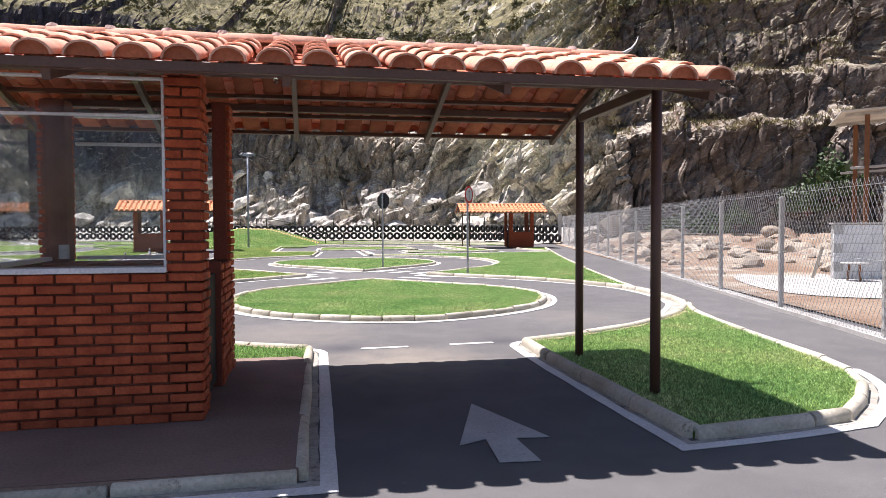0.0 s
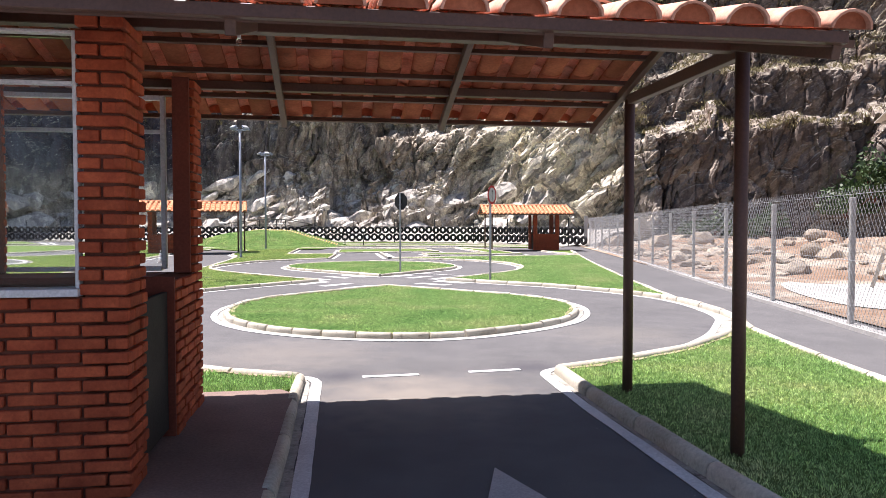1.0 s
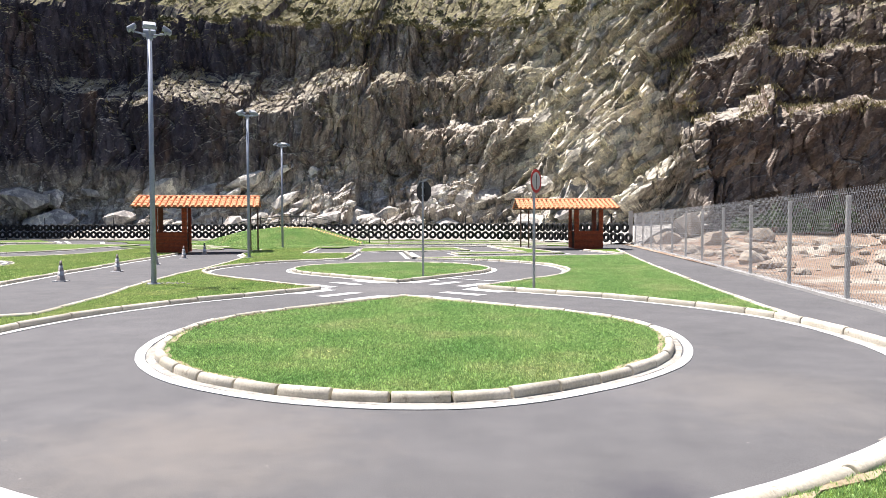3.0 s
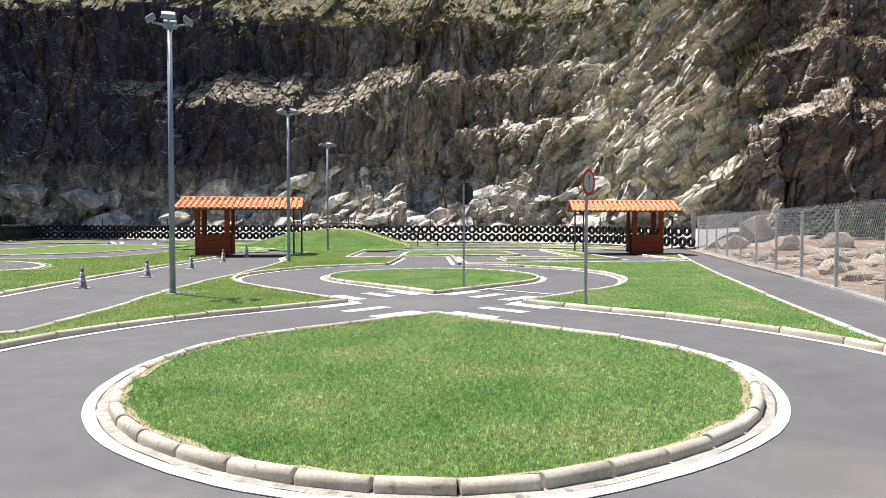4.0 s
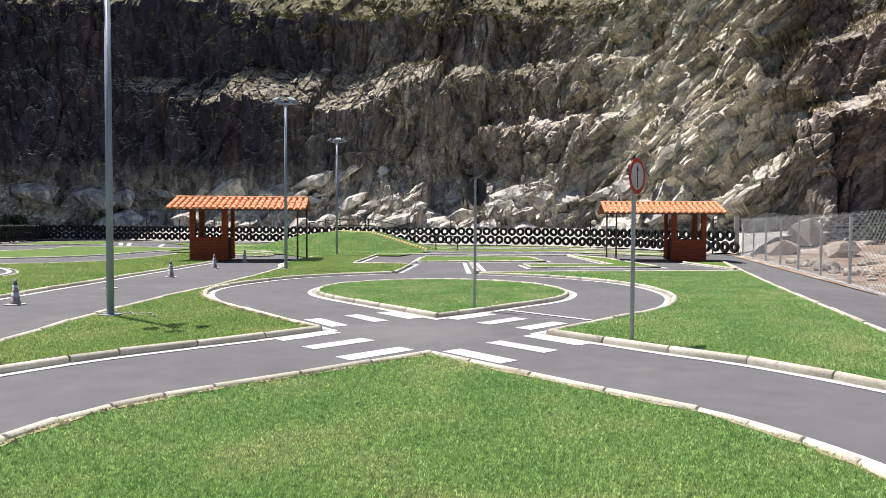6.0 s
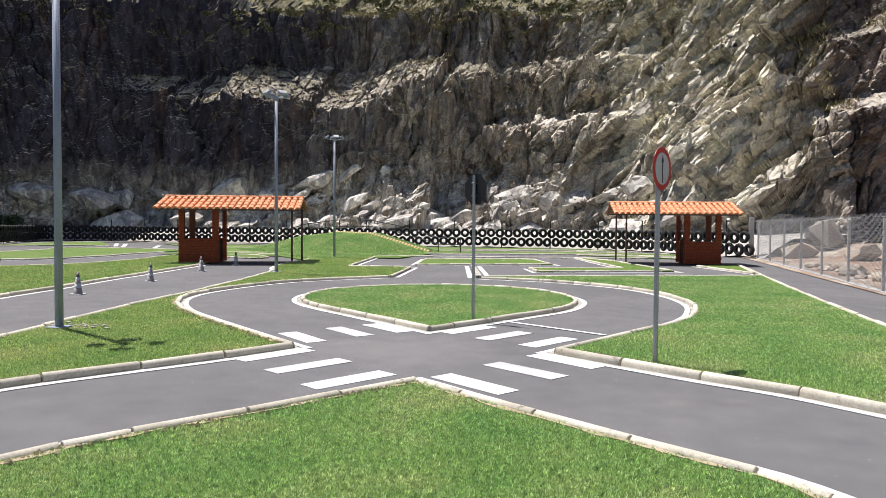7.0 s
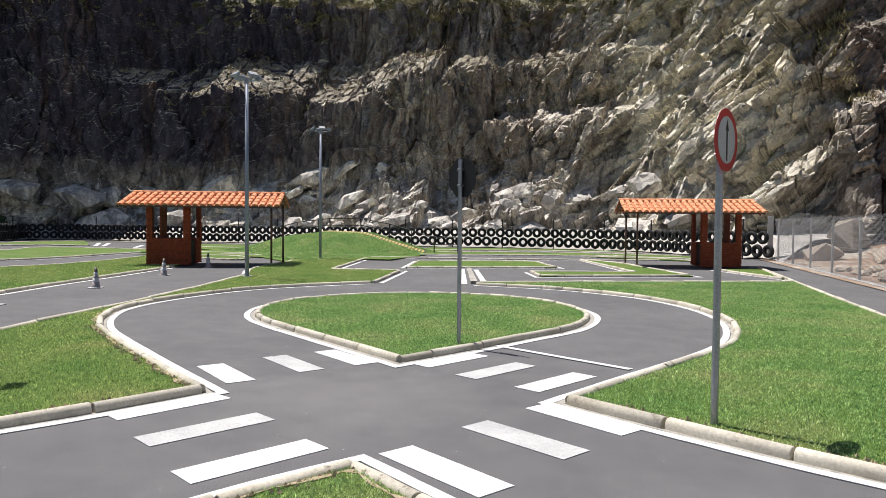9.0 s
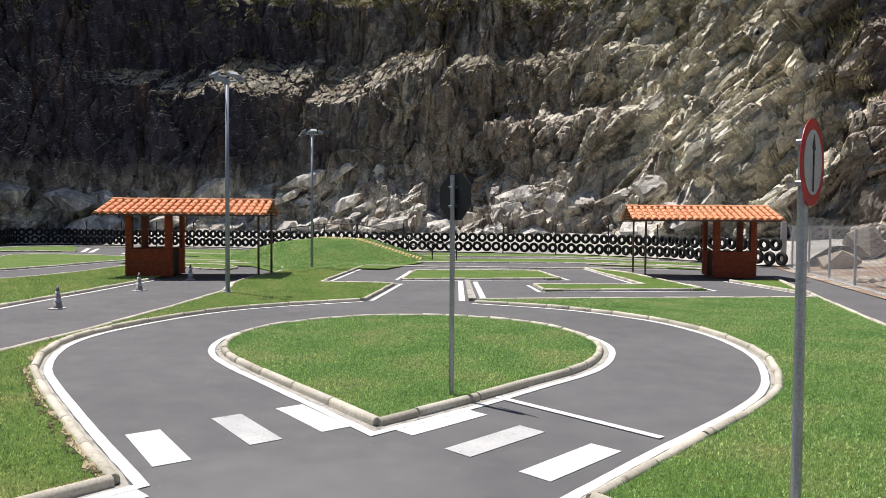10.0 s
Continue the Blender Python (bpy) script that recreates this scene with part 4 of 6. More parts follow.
WHITE_BAR, GREY_BAR = "broad white painted crosswalk stripe", "worn grey painted crosswalk stripe"
for cx, cy, yaw, mat in ((-3.88, 16.33, -40.0, PAINT), (-3.5, 16.93, -39.0, PAINT_WORN), (-3.13, 17.38, -38.0, PAINT),
                         (-3.63, 15.17, 62.0, PAINT), (-3.02, 14.73, 59.0, PAINT_WORN), (-2.4, 14.25, 58.5, PAINT),
                         (-1.3, 14.4, -35.0, PAINT), (-0.945, 15.1, -33.5, PAINT_WORN), (-0.6, 15.7, -36.0, PAINT),
                         (-2.03, 17.56, 59.5, PAINT), (-1.485, 17.18, 59.5, PAINT_WORN), (-0.885, 16.85, 60.0, PAINT)):
    stripe(bar(cx, cy, yaw, 0.88, 0.26), 0.0055, mat, WHITE_BAR if mat is PAINT else GREY_BAR, group="crosswalk stripes")
stripe(bar(-0.99, 18.05, -32.3, 1.75, 0.08), 0.011, PAINT, "thin white stop line across the lane", "stop_line")
stripe(bar(-0.39, 5.71, 16.5, 0.48, 0.075), 0.005, PAINT, "short white dash across the lane mouth", "lane_dash", "lane dashes")
stripe(bar(0.485, 5.99, 18.0, 0.47, 0.075), 0.005, PAINT, "short white dash across the lane mouth", "lane_dash", "lane dashes")
AX, AY, AA = 0.51, 3.49, 9.0


def arrow_pt(u, v):
    c, s = math.cos(radians(AA)), math.sin(radians(AA))
    return (AX + c * u - s * v, AY + s * u + c * v)


stripe([arrow_pt(*p) for p in ((0, 0), (-0.2, -0.9), (-0.035, -0.8), (-0.03, -1.2), (0.19, -1.2), (0.14, -0.8), (0.34, -0.8))], 0.009, PAINT_WORN, "large white painted arrow on the asphalt", "road_arrow")

# ---------------------------------------------------------------- booths
COURSE, BRICK_L, BRICK_H, JOINT = 0.0572, 0.184, 0.0445, 0.0125


def brick_mesh(ln, dp):
    bm = box(-ln / 2, ln / 2, 0, dp, 0, BRICK_H, 0.004)
    me = bpy.data.meshes.new("brick")
    bm.to_mesh(me)
    bm.free()
    me.materials.append(BRICK)
    return me


BRICKS = {}
brand = random.Random(3)


def brick_face(root, origin, yaw, width, z0, z1, depth=0.05, pieces=True, joined=None):
    """Courses of bricks on a vertical face: origin is its lower left corner seen from outside, outside is -y before turning."""
    base = Matrix.Translation(origin) @ pose(0, 0, 0, 0, 0, yaw)
    rows = int(round((z1 - z0) / COURSE))
    for r in range(rows):
        z = z0 + r * (z1 - z0) / rows
        x = 0.0
        first = True
        while x < width - 0.02:
            ln = BRICK_L
            if first and r % 2:
                ln = BRICK_L / 2 - JOINT / 2
            first = False
            ln = min(ln, width - x)
            if width - x - ln < 0.05:
                ln = width - x
            key = (round(ln, 3), depth)
            if key not in BRICKS:
                BRICKS[key] = brick_mesh(*key)
            m = base @ pose(x + ln / 2, brand.uniform(-0.011, 0.003), z + brand.uniform(-0.002, 0.002), brand.uniform(-0.6, 0.6), brand.uniform(-0.4, 0.4), brand.uniform(-0.5, 0.5))
            if pieces:
                shared("brick", BRICKS[key], root, m)
            else:
                n0 = len(joined.verts)
                joined.from_mesh(BRICKS[key])
                joined.verts.ensure_lookup_table()
                bmesh.ops.transform(joined, matrix=m, verts=joined.verts[n0:])
            x += ln + JOINT


def tile_mesh(name, r0, r1, ln, up, seg=9, arch=0.82, mat=None, plug=False):
    """A tapered half-round clay tile with thickness, from y=0 (lower end) to y=ln; plug: its mouth is filled with mortar."""
    bm = bmesh.new()
    sgn = 1 if up else -1
    rows = []
    for y, r in ((0.0, r0), (0.012, r0 + 0.002), (ln, r1)):
        outer, inner = [], []
        for i in range(seg):
            a = math.pi * i / (seg - 1)
            outer.append(bm.verts.new((r * math.cos(a), y, sgn * r * arch * math.sin(a))))
            inner.append(bm.verts.new(((r - 0.01) * math.cos(a), y, sgn * (r * arch - 0.01) * math.sin(a))))
        rows.append((outer, inner))
    for (o1, i1), (o2, i2) in zip(rows, rows[1:]):
        for i in range(seg - 1):
            bm.faces.new((o1[i], o1[i + 1], o2[i + 1], o2[i]))
            bm.faces.new((i1[i], i2[i], i2[i + 1], i1[i + 1]))
        bm.faces.new((o1[0], o2[0], i2[0], i1[0]))
        bm.faces.new((o1[-1], i1[-1], i2[-1], o2[-1]))
    for o, i_ in (rows[0], rows[-1]):
        for i in range(seg - 1):
            bm.faces.new((o[i], i_[i], i_[i + 1], o[i + 1]))
    bmesh.ops.recalc_face_normals(bm, faces=bm.faces)
    if plug:
        rim = [bm.verts.new(((r0 - 0.009) * math.cos(math.pi * i / (seg - 1)), 0.03, (r0 * arch - 0.009) * math.sin(math.pi * i / (seg - 1)))) for i in range(seg)]
        bm.faces.new(rim).material_index = 1
    me = bpy.data.meshes.new(name)
    bm.to_mesh(me)
    bm.free()
    for p in me.polygons:
        p.use_smooth = abs(p.normal.y) < 0.8
    me.materials.append(mat or TILE)
    if plug:
        me.materials.append(PAN_CLAY)
    return me


COVER = tile_mesh("cover_tile", 0.09, 0.074, 0.45, True)
EAVE_COVER = tile_mesh("cover_tile", 0.09, 0.074, 0.45, True, plug=True)
PAN = tile_mesh("pan_tile", 0.07, 0.078, 0.43, False, 9, 0.42, PAN_CLAY)
RIDGE = tile_mesh("ridge_tile", 0.105, 0.09, 0.42, True)
EAVE_F, EAVE_B, MIDY, RIDGE_Z, EAVE_Z, EAVE_ZB = -0.57, 2.24, 0.93, 2.39, 1.95, 2.0
trand = random.Random(9)


def roof(root, pieces, ROOF_L, ROOF_R, POST1, POST2):
    slope = math.degrees(math.atan2(RIDGE_Z - EAVE_Z, MIDY - EAVE_F))
    run = math.hypot(RIDGE_Z - EAVE_Z, MIDY - EAVE_F)
    slope_b = math.degrees(math.atan2(RIDGE_Z - EAVE_ZB, EAVE_B - MIDY))
    run_b = math.hypot(RIDGE_Z - EAVE_ZB, EAVE_B - MIDY)
    rows = 4
    step = run / rows
    cols = 22
    pitch = (ROOF_R - ROOF_L - 0.1) / (cols - 1)
    holder = root
    if not pieces:
        joined = bmesh.new()
    for side in (0, 1):
        for c in range(cols):
            x = ROOF_L + 0.05 + c * pitch
            for r in range(rows):
                for me, nm, dx, dy, dz in ((COVER, "cover_tile", 0, -0.03, 0.047), (PAN, "pan_tile", pitch / 2, -0.012, 0.044)):
                    if nm == "pan_tile" and c == cols - 1:
                        continue
                    if r == 0 and nm == "cover_tile":
                        me = EAVE_COVER
                    if r == 0 and nm == "pan_tile":
                        dy = -0.05 if side else 0.03
                    jit = pose(trand.uniform(-0.004, 0.004), trand.uniform(-0.008, 0.008), 0, trand.uniform(-0.5, 0.5) - 0.9, trand.uniform(-1.2, 1.2), trand.uniform(-0.8, 0.8))
                    if side == 0:
                        m = pose(x + dx, EAVE_F, EAVE_Z, slope) @ pose(0, r * step + dy, dz) @ jit
                    else:
                        m = pose(x + dx, EAVE_B, EAVE_ZB, 0, 0, 180) @ pose(0, 0, 0, slope_b) @ pose(0, r * run_b / rows + dy, dz) @ jit
                    if pieces:
                        shared(nm, me, holder, m)
                    else:
                        n0 = len(joined.verts)
                        joined.from_mesh(me)
                        joined.verts.ensure_lookup_table()
                        bmesh.ops.transform(joined, matrix=m, verts=joined.verts[n0:])
    nr = 13
    st = (ROOF_R - ROOF_L) / nr
    if pieces:
        for i in range(1, nr):
            lump = lathe([(0.002, -0.03), (0.03, -0.026), (0.042, 0.0), (0.03, 0.024), (0.002, 0.03)], 9)
            for v in lump.verts:
                v.co *= 1 + 0.2 * noise.noise(v.co * 30 + Vector((i, 0, 0)))
            bmesh.ops.transform(lump, matrix=pose(ROOF_L + i * st + 0.02, MIDY - 0.03, RIDGE_Z + 0.115, 0, 0, 0), verts=lump.verts)
            part("ridge_mortar", lump, PALE_MORTAR, root, "lump of pinkish mortar on the ridge joint")
    for i in range(nr):
        m = pose(ROOF_L + i * st, MIDY, RIDGE_Z + 0.045 + trand.uniform(-0.004, 0.004), 0, 0, -90) @ pose(0, 0, 0, 1.5 + trand.uniform(-1, 1))
        if pieces:
            shared("ridge_tile", RIDGE, holder, m)
        else:
            n0 = len(joined.verts)
            joined.from_mesh(RIDGE)
            joined.verts.ensure_lookup_table()
            bmesh.ops.transform(joined, matrix=m, verts=joined.verts[n0:])
    if not pieces:
        ob = part("roof_tiles", joined, FAR_TILE, root, "rows of half-round orange clay tiles")
        ob["kind"] = "stuff"
    # upturned ornaments at the ends of the ridge
    for x, d in ((ROOF_L - 0.02, -1), (ROOF_R + 0.02, 1)):
        bm = bmesh.new()
        path = [(0, 0.0, 0.03), (0.07, 0.015, 0.028), (0.13, 0.05, 0.022), (0.17, 0.1, 0.014), (0.19, 0.15, 0.004)]
        rings = []
        for px, pz, r in path:
            rings.append([bm.verts.new((x + d * px, MIDY + r * math.cos(a), RIDGE_Z + 0.1 + pz + r * 0.6 * math.sin(a))) for a in [2 * math.pi * k / 8 for k in range(8)]])
        for a, b in zip(rings, rings[1:]):
            for k in range(8):
                bm.faces.new((a[k], a[(k + 1) % 8], b[(k + 1) % 8], b[k]))
        bm.faces.new(rings[-1])
        bm.faces.new(rings[0][::-1])
        bmesh.ops.recalc_face_normals(bm, faces=bm.faces)
        smooth(part("ridge_finial", bm, CONE_BAND, root, "pale upturned finial at the ridge end"))
    # steel under the tiles
    for x in (ROOF_L + 0.2, -0.62, 0.5, 1.66, ROOF_R - 0.05):
        for side in (0, 1):
            if side == 0:
                m = pose(x, EAVE_F + 0.04, EAVE_Z - 0.035, slope)
            else:
                m = pose(x, EAVE_B - 0.04, EAVE_ZB - 0.035, 0, 0, 180) @ pose(0, 0, 0, slope_b)
            bm = add_box(bmesh.new(), -0.02, 0.02, 0, (run_b if side else run) - 0.04, -0.03, 0.03, 0.003, m)
            part("rafter", bm, STEEL, root)
    for side in (0, 1):
        for r in range(rows + 1):
            if side == 0:
                m = pose(0, EAVE_F, EAVE_Z, slope) @ pose(0, min(run - 0.05, r * step + 0.05), 0)
            else:
                m = pose(0, EAVE_B, EAVE_ZB, 0, 0, 180) @ pose(0, 0, 0, slope_b) @ pose(0, min(run_b - 0.05, r * run_b / rows + 0.05), 0)
            x0, x1 = (ROOF_L + 0.05, ROOF_R + 0.03) if side == 0 else (-ROOF_R, -ROOF_L)
            bm = add_box(bmesh.new(), x0, x1, -0.012, 0.012, -0.028, 0.004, 0.002, m)
            part("batten", bm, STEEL, root)
    part("eave_beam", box(ROOF_L + 0.05, ROOF_R - 0.03, -0.575, -0.535, 1.94, 1.988, 0.003), STEEL, root)
    part("front_beam", box(-1.4, POST1[0] + 0.03, 0.21, 0.28, 2.1, 2.16, 0.004), STEEL, root)
    part("back_beam", box(-1.4, POST1[0] + 0.03, 1.68, 1.74, 2.11, 2.165, 0.004), STEEL, root)
    part("ridge_beam", box(ROOF_L + 0.05, ROOF_R, MIDY - 0.03, MIDY + 0.03, RIDGE_Z - 0.1, RIDGE_Z - 0.03, 0.003), STEEL, root)
    m = look((*POST1, 2.1), (*POST2, 2.1))
    ln = math.dist(POST1, POST2)
    part("side_beam", add_box(bmesh.new(), -0.025, 0.025, -0.035, 0.035, -ln, 0, 0.003, m), STEEL, root)


BOOTH_W, BOOTH_D, SILL = 1.36, 1.66, 0.93


def booth(m, mirrored, pieces, label, roof_l, roof_r, post_a, post_b):
    root = thing("booth", m @ Matrix.Diagonal((-1 if mirrored else 1, 1, 1, 1)), label, "booth", "brick booths")
    b = 0.066
    W, D = BOOTH_W, BOOTH_D
    # solid cores, 12 mm behind the brick faces
    k = 0.018
    cores = [(-W + k, -k, k, 0.09, b, SILL - 0.01), (-W + k, -k, D - 0.09, D - k, b, SILL - 0.01), (-W + k, -W + 0.09, k, D - k, b, SILL - 0.01),
             (-0.19 + k, -k, k, 0.28 - k, b, 2.095), (-0.19 + k, -k, 0.9 + k, D - k, b, SILL - 0.01), (-0.118 + k, -k, 1.43 + k, D - k, b, 2.125),
             (-W + k, -W + 0.19, k, 0.2, b, 2.095), (-W + k, -W + 0.19, D - 0.2, D - k, b, 2.125)]
    for i, c in enumerate(cores):
        part("wall_core" if c[5] < 1.5 else "pillar_core", box(*c), MORTAR, root)
    joined = None if pieces else bmesh.new()
    faces = [((-W, 0, 0), 0, W, b, SILL), ((0, 0, 0), 90, 0.28, b, SILL), ((0, 0.9, 0), 90, D - 0.9, b, SILL), ((-0.19, 0, 0), 0, 0.19, SILL, 2.095), ((0, 0, 0), 90, 0.28, SILL, 2.095),
             ((0, 1.43, 0), 90, D - 1.43, SILL, 2.125), ((-W, 0, 0), 0, 0.19, SILL, 2.095), ((0, 0.28, 0), 180, 0.19, SILL, 2.095)]
    for o, yaw, w, z0, z1 in faces:
        brick_face(root, o, yaw, w, z0, z1, 0.05, pieces, joined)
    rest = [((0, D, 0), 180, W, b, SILL), ((-W, D, 0), 270, D, b, SILL), ((-W, D, 0), 270, 0.2, SILL, 2.125), ((-W, 0.2, 0), 270, 0.2, SILL, 2.095), ((-W + 0.19, D, 0), 180, 0.19, SILL, 2.125), ((0, D, 0), 180, 0.118, SILL, 2.125)]
    j2 = joined or bmesh.new()
    for o, yaw, w, z0, z1 in rest:
        brick_face(root, o, yaw, w, z0, z1, 0.05, False, j2)
    ob = part("brickwork", j2, BRICK, root)
    ob["kind"] = "stuff"
    # jambs of the doorway, dark brown
    part("door_jamb", box(-0.17, -0.004, 0.884, 0.9, b, SILL + 0.01, 0.002), WOOD_DARK, root, "dark brown door jamb")
    part("door_jamb", box(-0.118, -0.02, 1.4, 1.43, SILL, 2.125, 0.002), WOOD_DARK, root, "dark brown post beside the doorway")
    part("counter", box(-W + 0.1, -0.2, 1.2, 1.56, SILL - 0.05, SILL - 0.01, 0.004), WOOD_DARK, root, "dark counter inside the booth")
    # Black sheet in the doorway paints the dark of the interior behind it.
    part("half_door", box(-0.07, -0.04, 0.32, 0.88, b + 0.04, 0.86, 0.004), RUBBER, root, "dark sheet standing in for the unlit interior of the doorway")
    # windows
    if pieces:
        wf = thing("window")
        wf.parent = root
        wf["label"] = "sliding window with white aluminium frame and clear glass"
        x0, x1, z0, z1 = -W + 0.19, -0.19, SILL + 0.012, 2.02
        part("sill", box(-W, x1 + 0.004, -0.03, 0.12, SILL - 0.006, z0 + 0.014, 0.003), WHITEFRAME, wf, "thin white window sill")
        part("frame_side", box(x1 - 0.016, x1, 0.0, 0.05, z0 + 0.015, z1, 0.003), WHITEFRAME, wf)
        part("frame_side", box(x0, x0 + 0.03, 0.0, 0.05, z0 + 0.015, z1, 0.003), WHITEFRAME, wf)
        part("frame_head", box(x0 + 0.03, x1 - 0.016, 0.0, 0.05, z1 - 0.014, z1, 0.003), WHITEFRAME, wf)
        part("transom", box(x0 + 0.03, x1 - 0.016, 0.005, 0.045, 1.797, 1.813, 0.003), WHITEFRAME, wf)
        for nm, g0, g1 in (("pane", z0 + 0.02, 1.795), ("pane", 1.82, z1 - 0.03)):
            gp = part(nm, box(x0 + 0.03, x1 - 0.016, 0.02, 0.025, g0, g1), GLASS, wf, "clear reflecting glass")
            gp.visible_shadow = False
        wb = thing("window")
        wb.parent = root
        part("frame_side", box(-0.23, -0.2, D - 0.08, D - 0.04, z0, 2.04, 0.003), WHITEFRAME, wb)
        part("frame_head", box(x0 + 0.03, -0.23, D - 0.08, D - 0.04, 2.01, 2.04, 0.003), WHITEFRAME, wb)
        part("transom", box(x0 + 0.03, -0.23, D - 0.075, D - 0.045, 1.8, 1.825, 0.003), WHITEFRAME, wb)
        part("frame_sill", box(x0 + 0.03, -0.23, D - 0.09, D - 0.03, SILL + 0.002, SILL + 0.03, 0.003), WHITEFRAME, wb)
        gp = part("pane", box(x0 + 0.03, -0.23, D - 0.062, D - 0.057, SILL + 0.03, 1.8), GLASS, wb)
        gp.visible_shadow = False
        wl = thing("window")
        wl.parent = root
        gp = part("pane", box(-W + 0.06, -W + 0.065, 0.2, D - 0.2, SILL + 0.03, 2.0), GLASS, wl)
        gp.visible_shadow = False
        part("frame_sill", box(-W + 0.03, -W + 0.09, 0.2, D - 0.2, SILL, SILL + 0.03, 0.003), WHITEFRAME, wl)
    for (x, y), z in ((post_a, 2.12), (post_b, 2.1)):
        smooth(part("post", tube((x, y, 0.0), (x, y, z), 0.035, 16), STEEL, root, "brown round steel post"))
    roof(root, pieces, roof_l, roof_r, post_a, post_b)
    return root


near_booth = booth(GATE @ Matrix.Scale(1.045, 4), False, True, "red brick ticket booth with tiled roof spanning the lane", -1.8, 2.91, (2.9, 0.2), (2.91, 1.6))
left_booth = booth(pose(-13.9, 30.4, ground(-14, 30) - 0.02, 0, 0, 20) @ Matrix.Scale(0.98, 4), False, False, "small red brick booth with orange tiled roof", -2.05, 2.95, (2.58, 0.5), (2.86, 1.35))
right_booth = booth(pose(2.17, 35.75, ground(2.7, 36) - 0.02, 0, 0, 8) @ Matrix.Scale(0.95, 4), True, False, "small red brick booth with orange tiled roof", -2.0, 2.75, (2.2, 0.3), (2.45, 1.4))

# things in and on the near booth
bulb = thing("ceiling_bulb", GATE @ pose(0.42, 0.5, 2.23) @ Matrix.Scale(0.6, 4), "bare bulb hanging under the tiled roof", "light bulb")
part("socket", tube((0, 0, 0.0), (0, 0, 0.05), 0.016, 10), WHITEFRAME, bulb)
smooth(part("bulb", lathe([(0.001, -0.06), (0.02, -0.055), (0.028, -0.03), (0.022, -0.005), (0.014, 0.0)], 14), GLASS, bulb, "clear glass bulb"))
part("cable", tube((0, 0, 0.05), (0, 0, 0.13), 0.003, 6), BLACK, bulb)
bin_ = thing("waste_bin", GATE @ pose(-0.42, 0.62, 0.066), "dark bin with a blue lid inside the doorway", "bin")
part("body", box(-0.15, 0.15, -0.15, 0.15, 0, 0.78, 0.02), BLACK, bin_)
part("lid", box(-0.16, 0.16, -0.16, 0.16, 0.785, 0.85, 0.015), BLUE, bin_, "blue plastic lid")
sock = thing("wall_socket", GATE @ pose(-1.2, 1.4, 0.99), "white socket box on the dark pillar", "socket")
part("cover", box(-0.035, 0.035, -0.03, 0.0, 0, 0.11, 0.006), CONCRETE, sock)

# ---------------------------------------------------------------- signs, lamps, cones


def sign_plate(bm, r, sides, y, thick, turn=0.0):
    top = [bm.verts.new((r * math.cos(2 * math.pi * i / sides + turn), y, r * math.sin(2 * math.pi * i / sides + turn))) for i in range(sides)]
    bot = [bm.verts.new((v.co.x, y + thick, v.co.z)) for v in top]
    bm.faces.new(top)
    bm.faces.new(bot[::-1])
    for i in range(sides):
        j = (i + 1) % sides
        bm.faces.new((top[i], bot[i], bot[j], top[j]))
    bmesh.ops.recalc_face_normals(bm, faces=bm.faces)
    return bm


arrow_sign = thing("road_sign", pose(0.29, 15.66, 0.04, 0, 0, 63), "round white road sign with red rim and black upward arrow", "road sign", "road signs")
part("pole", tube((0, 0, 0), (0, 0, 2.1), 0.025, 14), GALV, arrow_sign, "galvanised steel pole")
ring = part("plate", sign_plate(bmesh.new(), 0.21, 40, -0.04, 0.003), RED, arrow_sign, "red rimmed round plate")
ring.location.z = 1.93
face = part("face", sign_plate(bmesh.new(), 0.158, 40, -0.043, 0.002), SIGNWHITE, ring, "white inner disc")
bm = bmesh.new()
pts = [(0, 0.135), (-0.028, 0.06), (-0.0095, 0.072), (-0.0095, -0.14), (0.0095, -0.14), (0.0095, 0.072), (0.028, 0.06)]
a = [bm.verts.new((x, -0.0462, z)) for x, z in pts]
b = [bm.verts.new((x, -0.0442, z)) for x, z in pts]
bm.faces.new(a)
for i in range(len(pts)):
    j = (i + 1) % len(pts)
    bm.faces.new((a[i], b[i], b[j], a[j]))
bmesh.ops.recalc_face_normals(bm, faces=bm.faces)
part("arrow", bm, BLACK, ring, "black upward arrow")
for z in (-0.1, 0.1):
    part("clamp", box(-0.034, 0.034, -0.036, 0.032, z - 0.012, z + 0.012, 0.004), GALV, ring)

stop_sign = thing("road_sign", pose(-2.14, 18.36, 0.04, 0, 0, 0), "octagonal road sign seen from its black back", "road sign", "road signs")
part("pole", tube((0, 0, 0), (0, 0, 2.09), 0.024, 14), GALV, stop_sign, "galvanised steel pole")
oct_ = part("plate", sign_plate(bmesh.new(), 0.238, 8, 0.03, 0.003, math.pi / 8), SIGNBACK, stop_sign, "black back of an octagonal plate")
oct_.location.z = 1.885
oct_.rotation_euler.z = radians(-34)
for z in (-0.09, 0.09):
    part("clamp", box(-0.03, 0.03, -0.028, 0.032, z - 0.01, z + 0.01, 0.003), GALV, oct_)


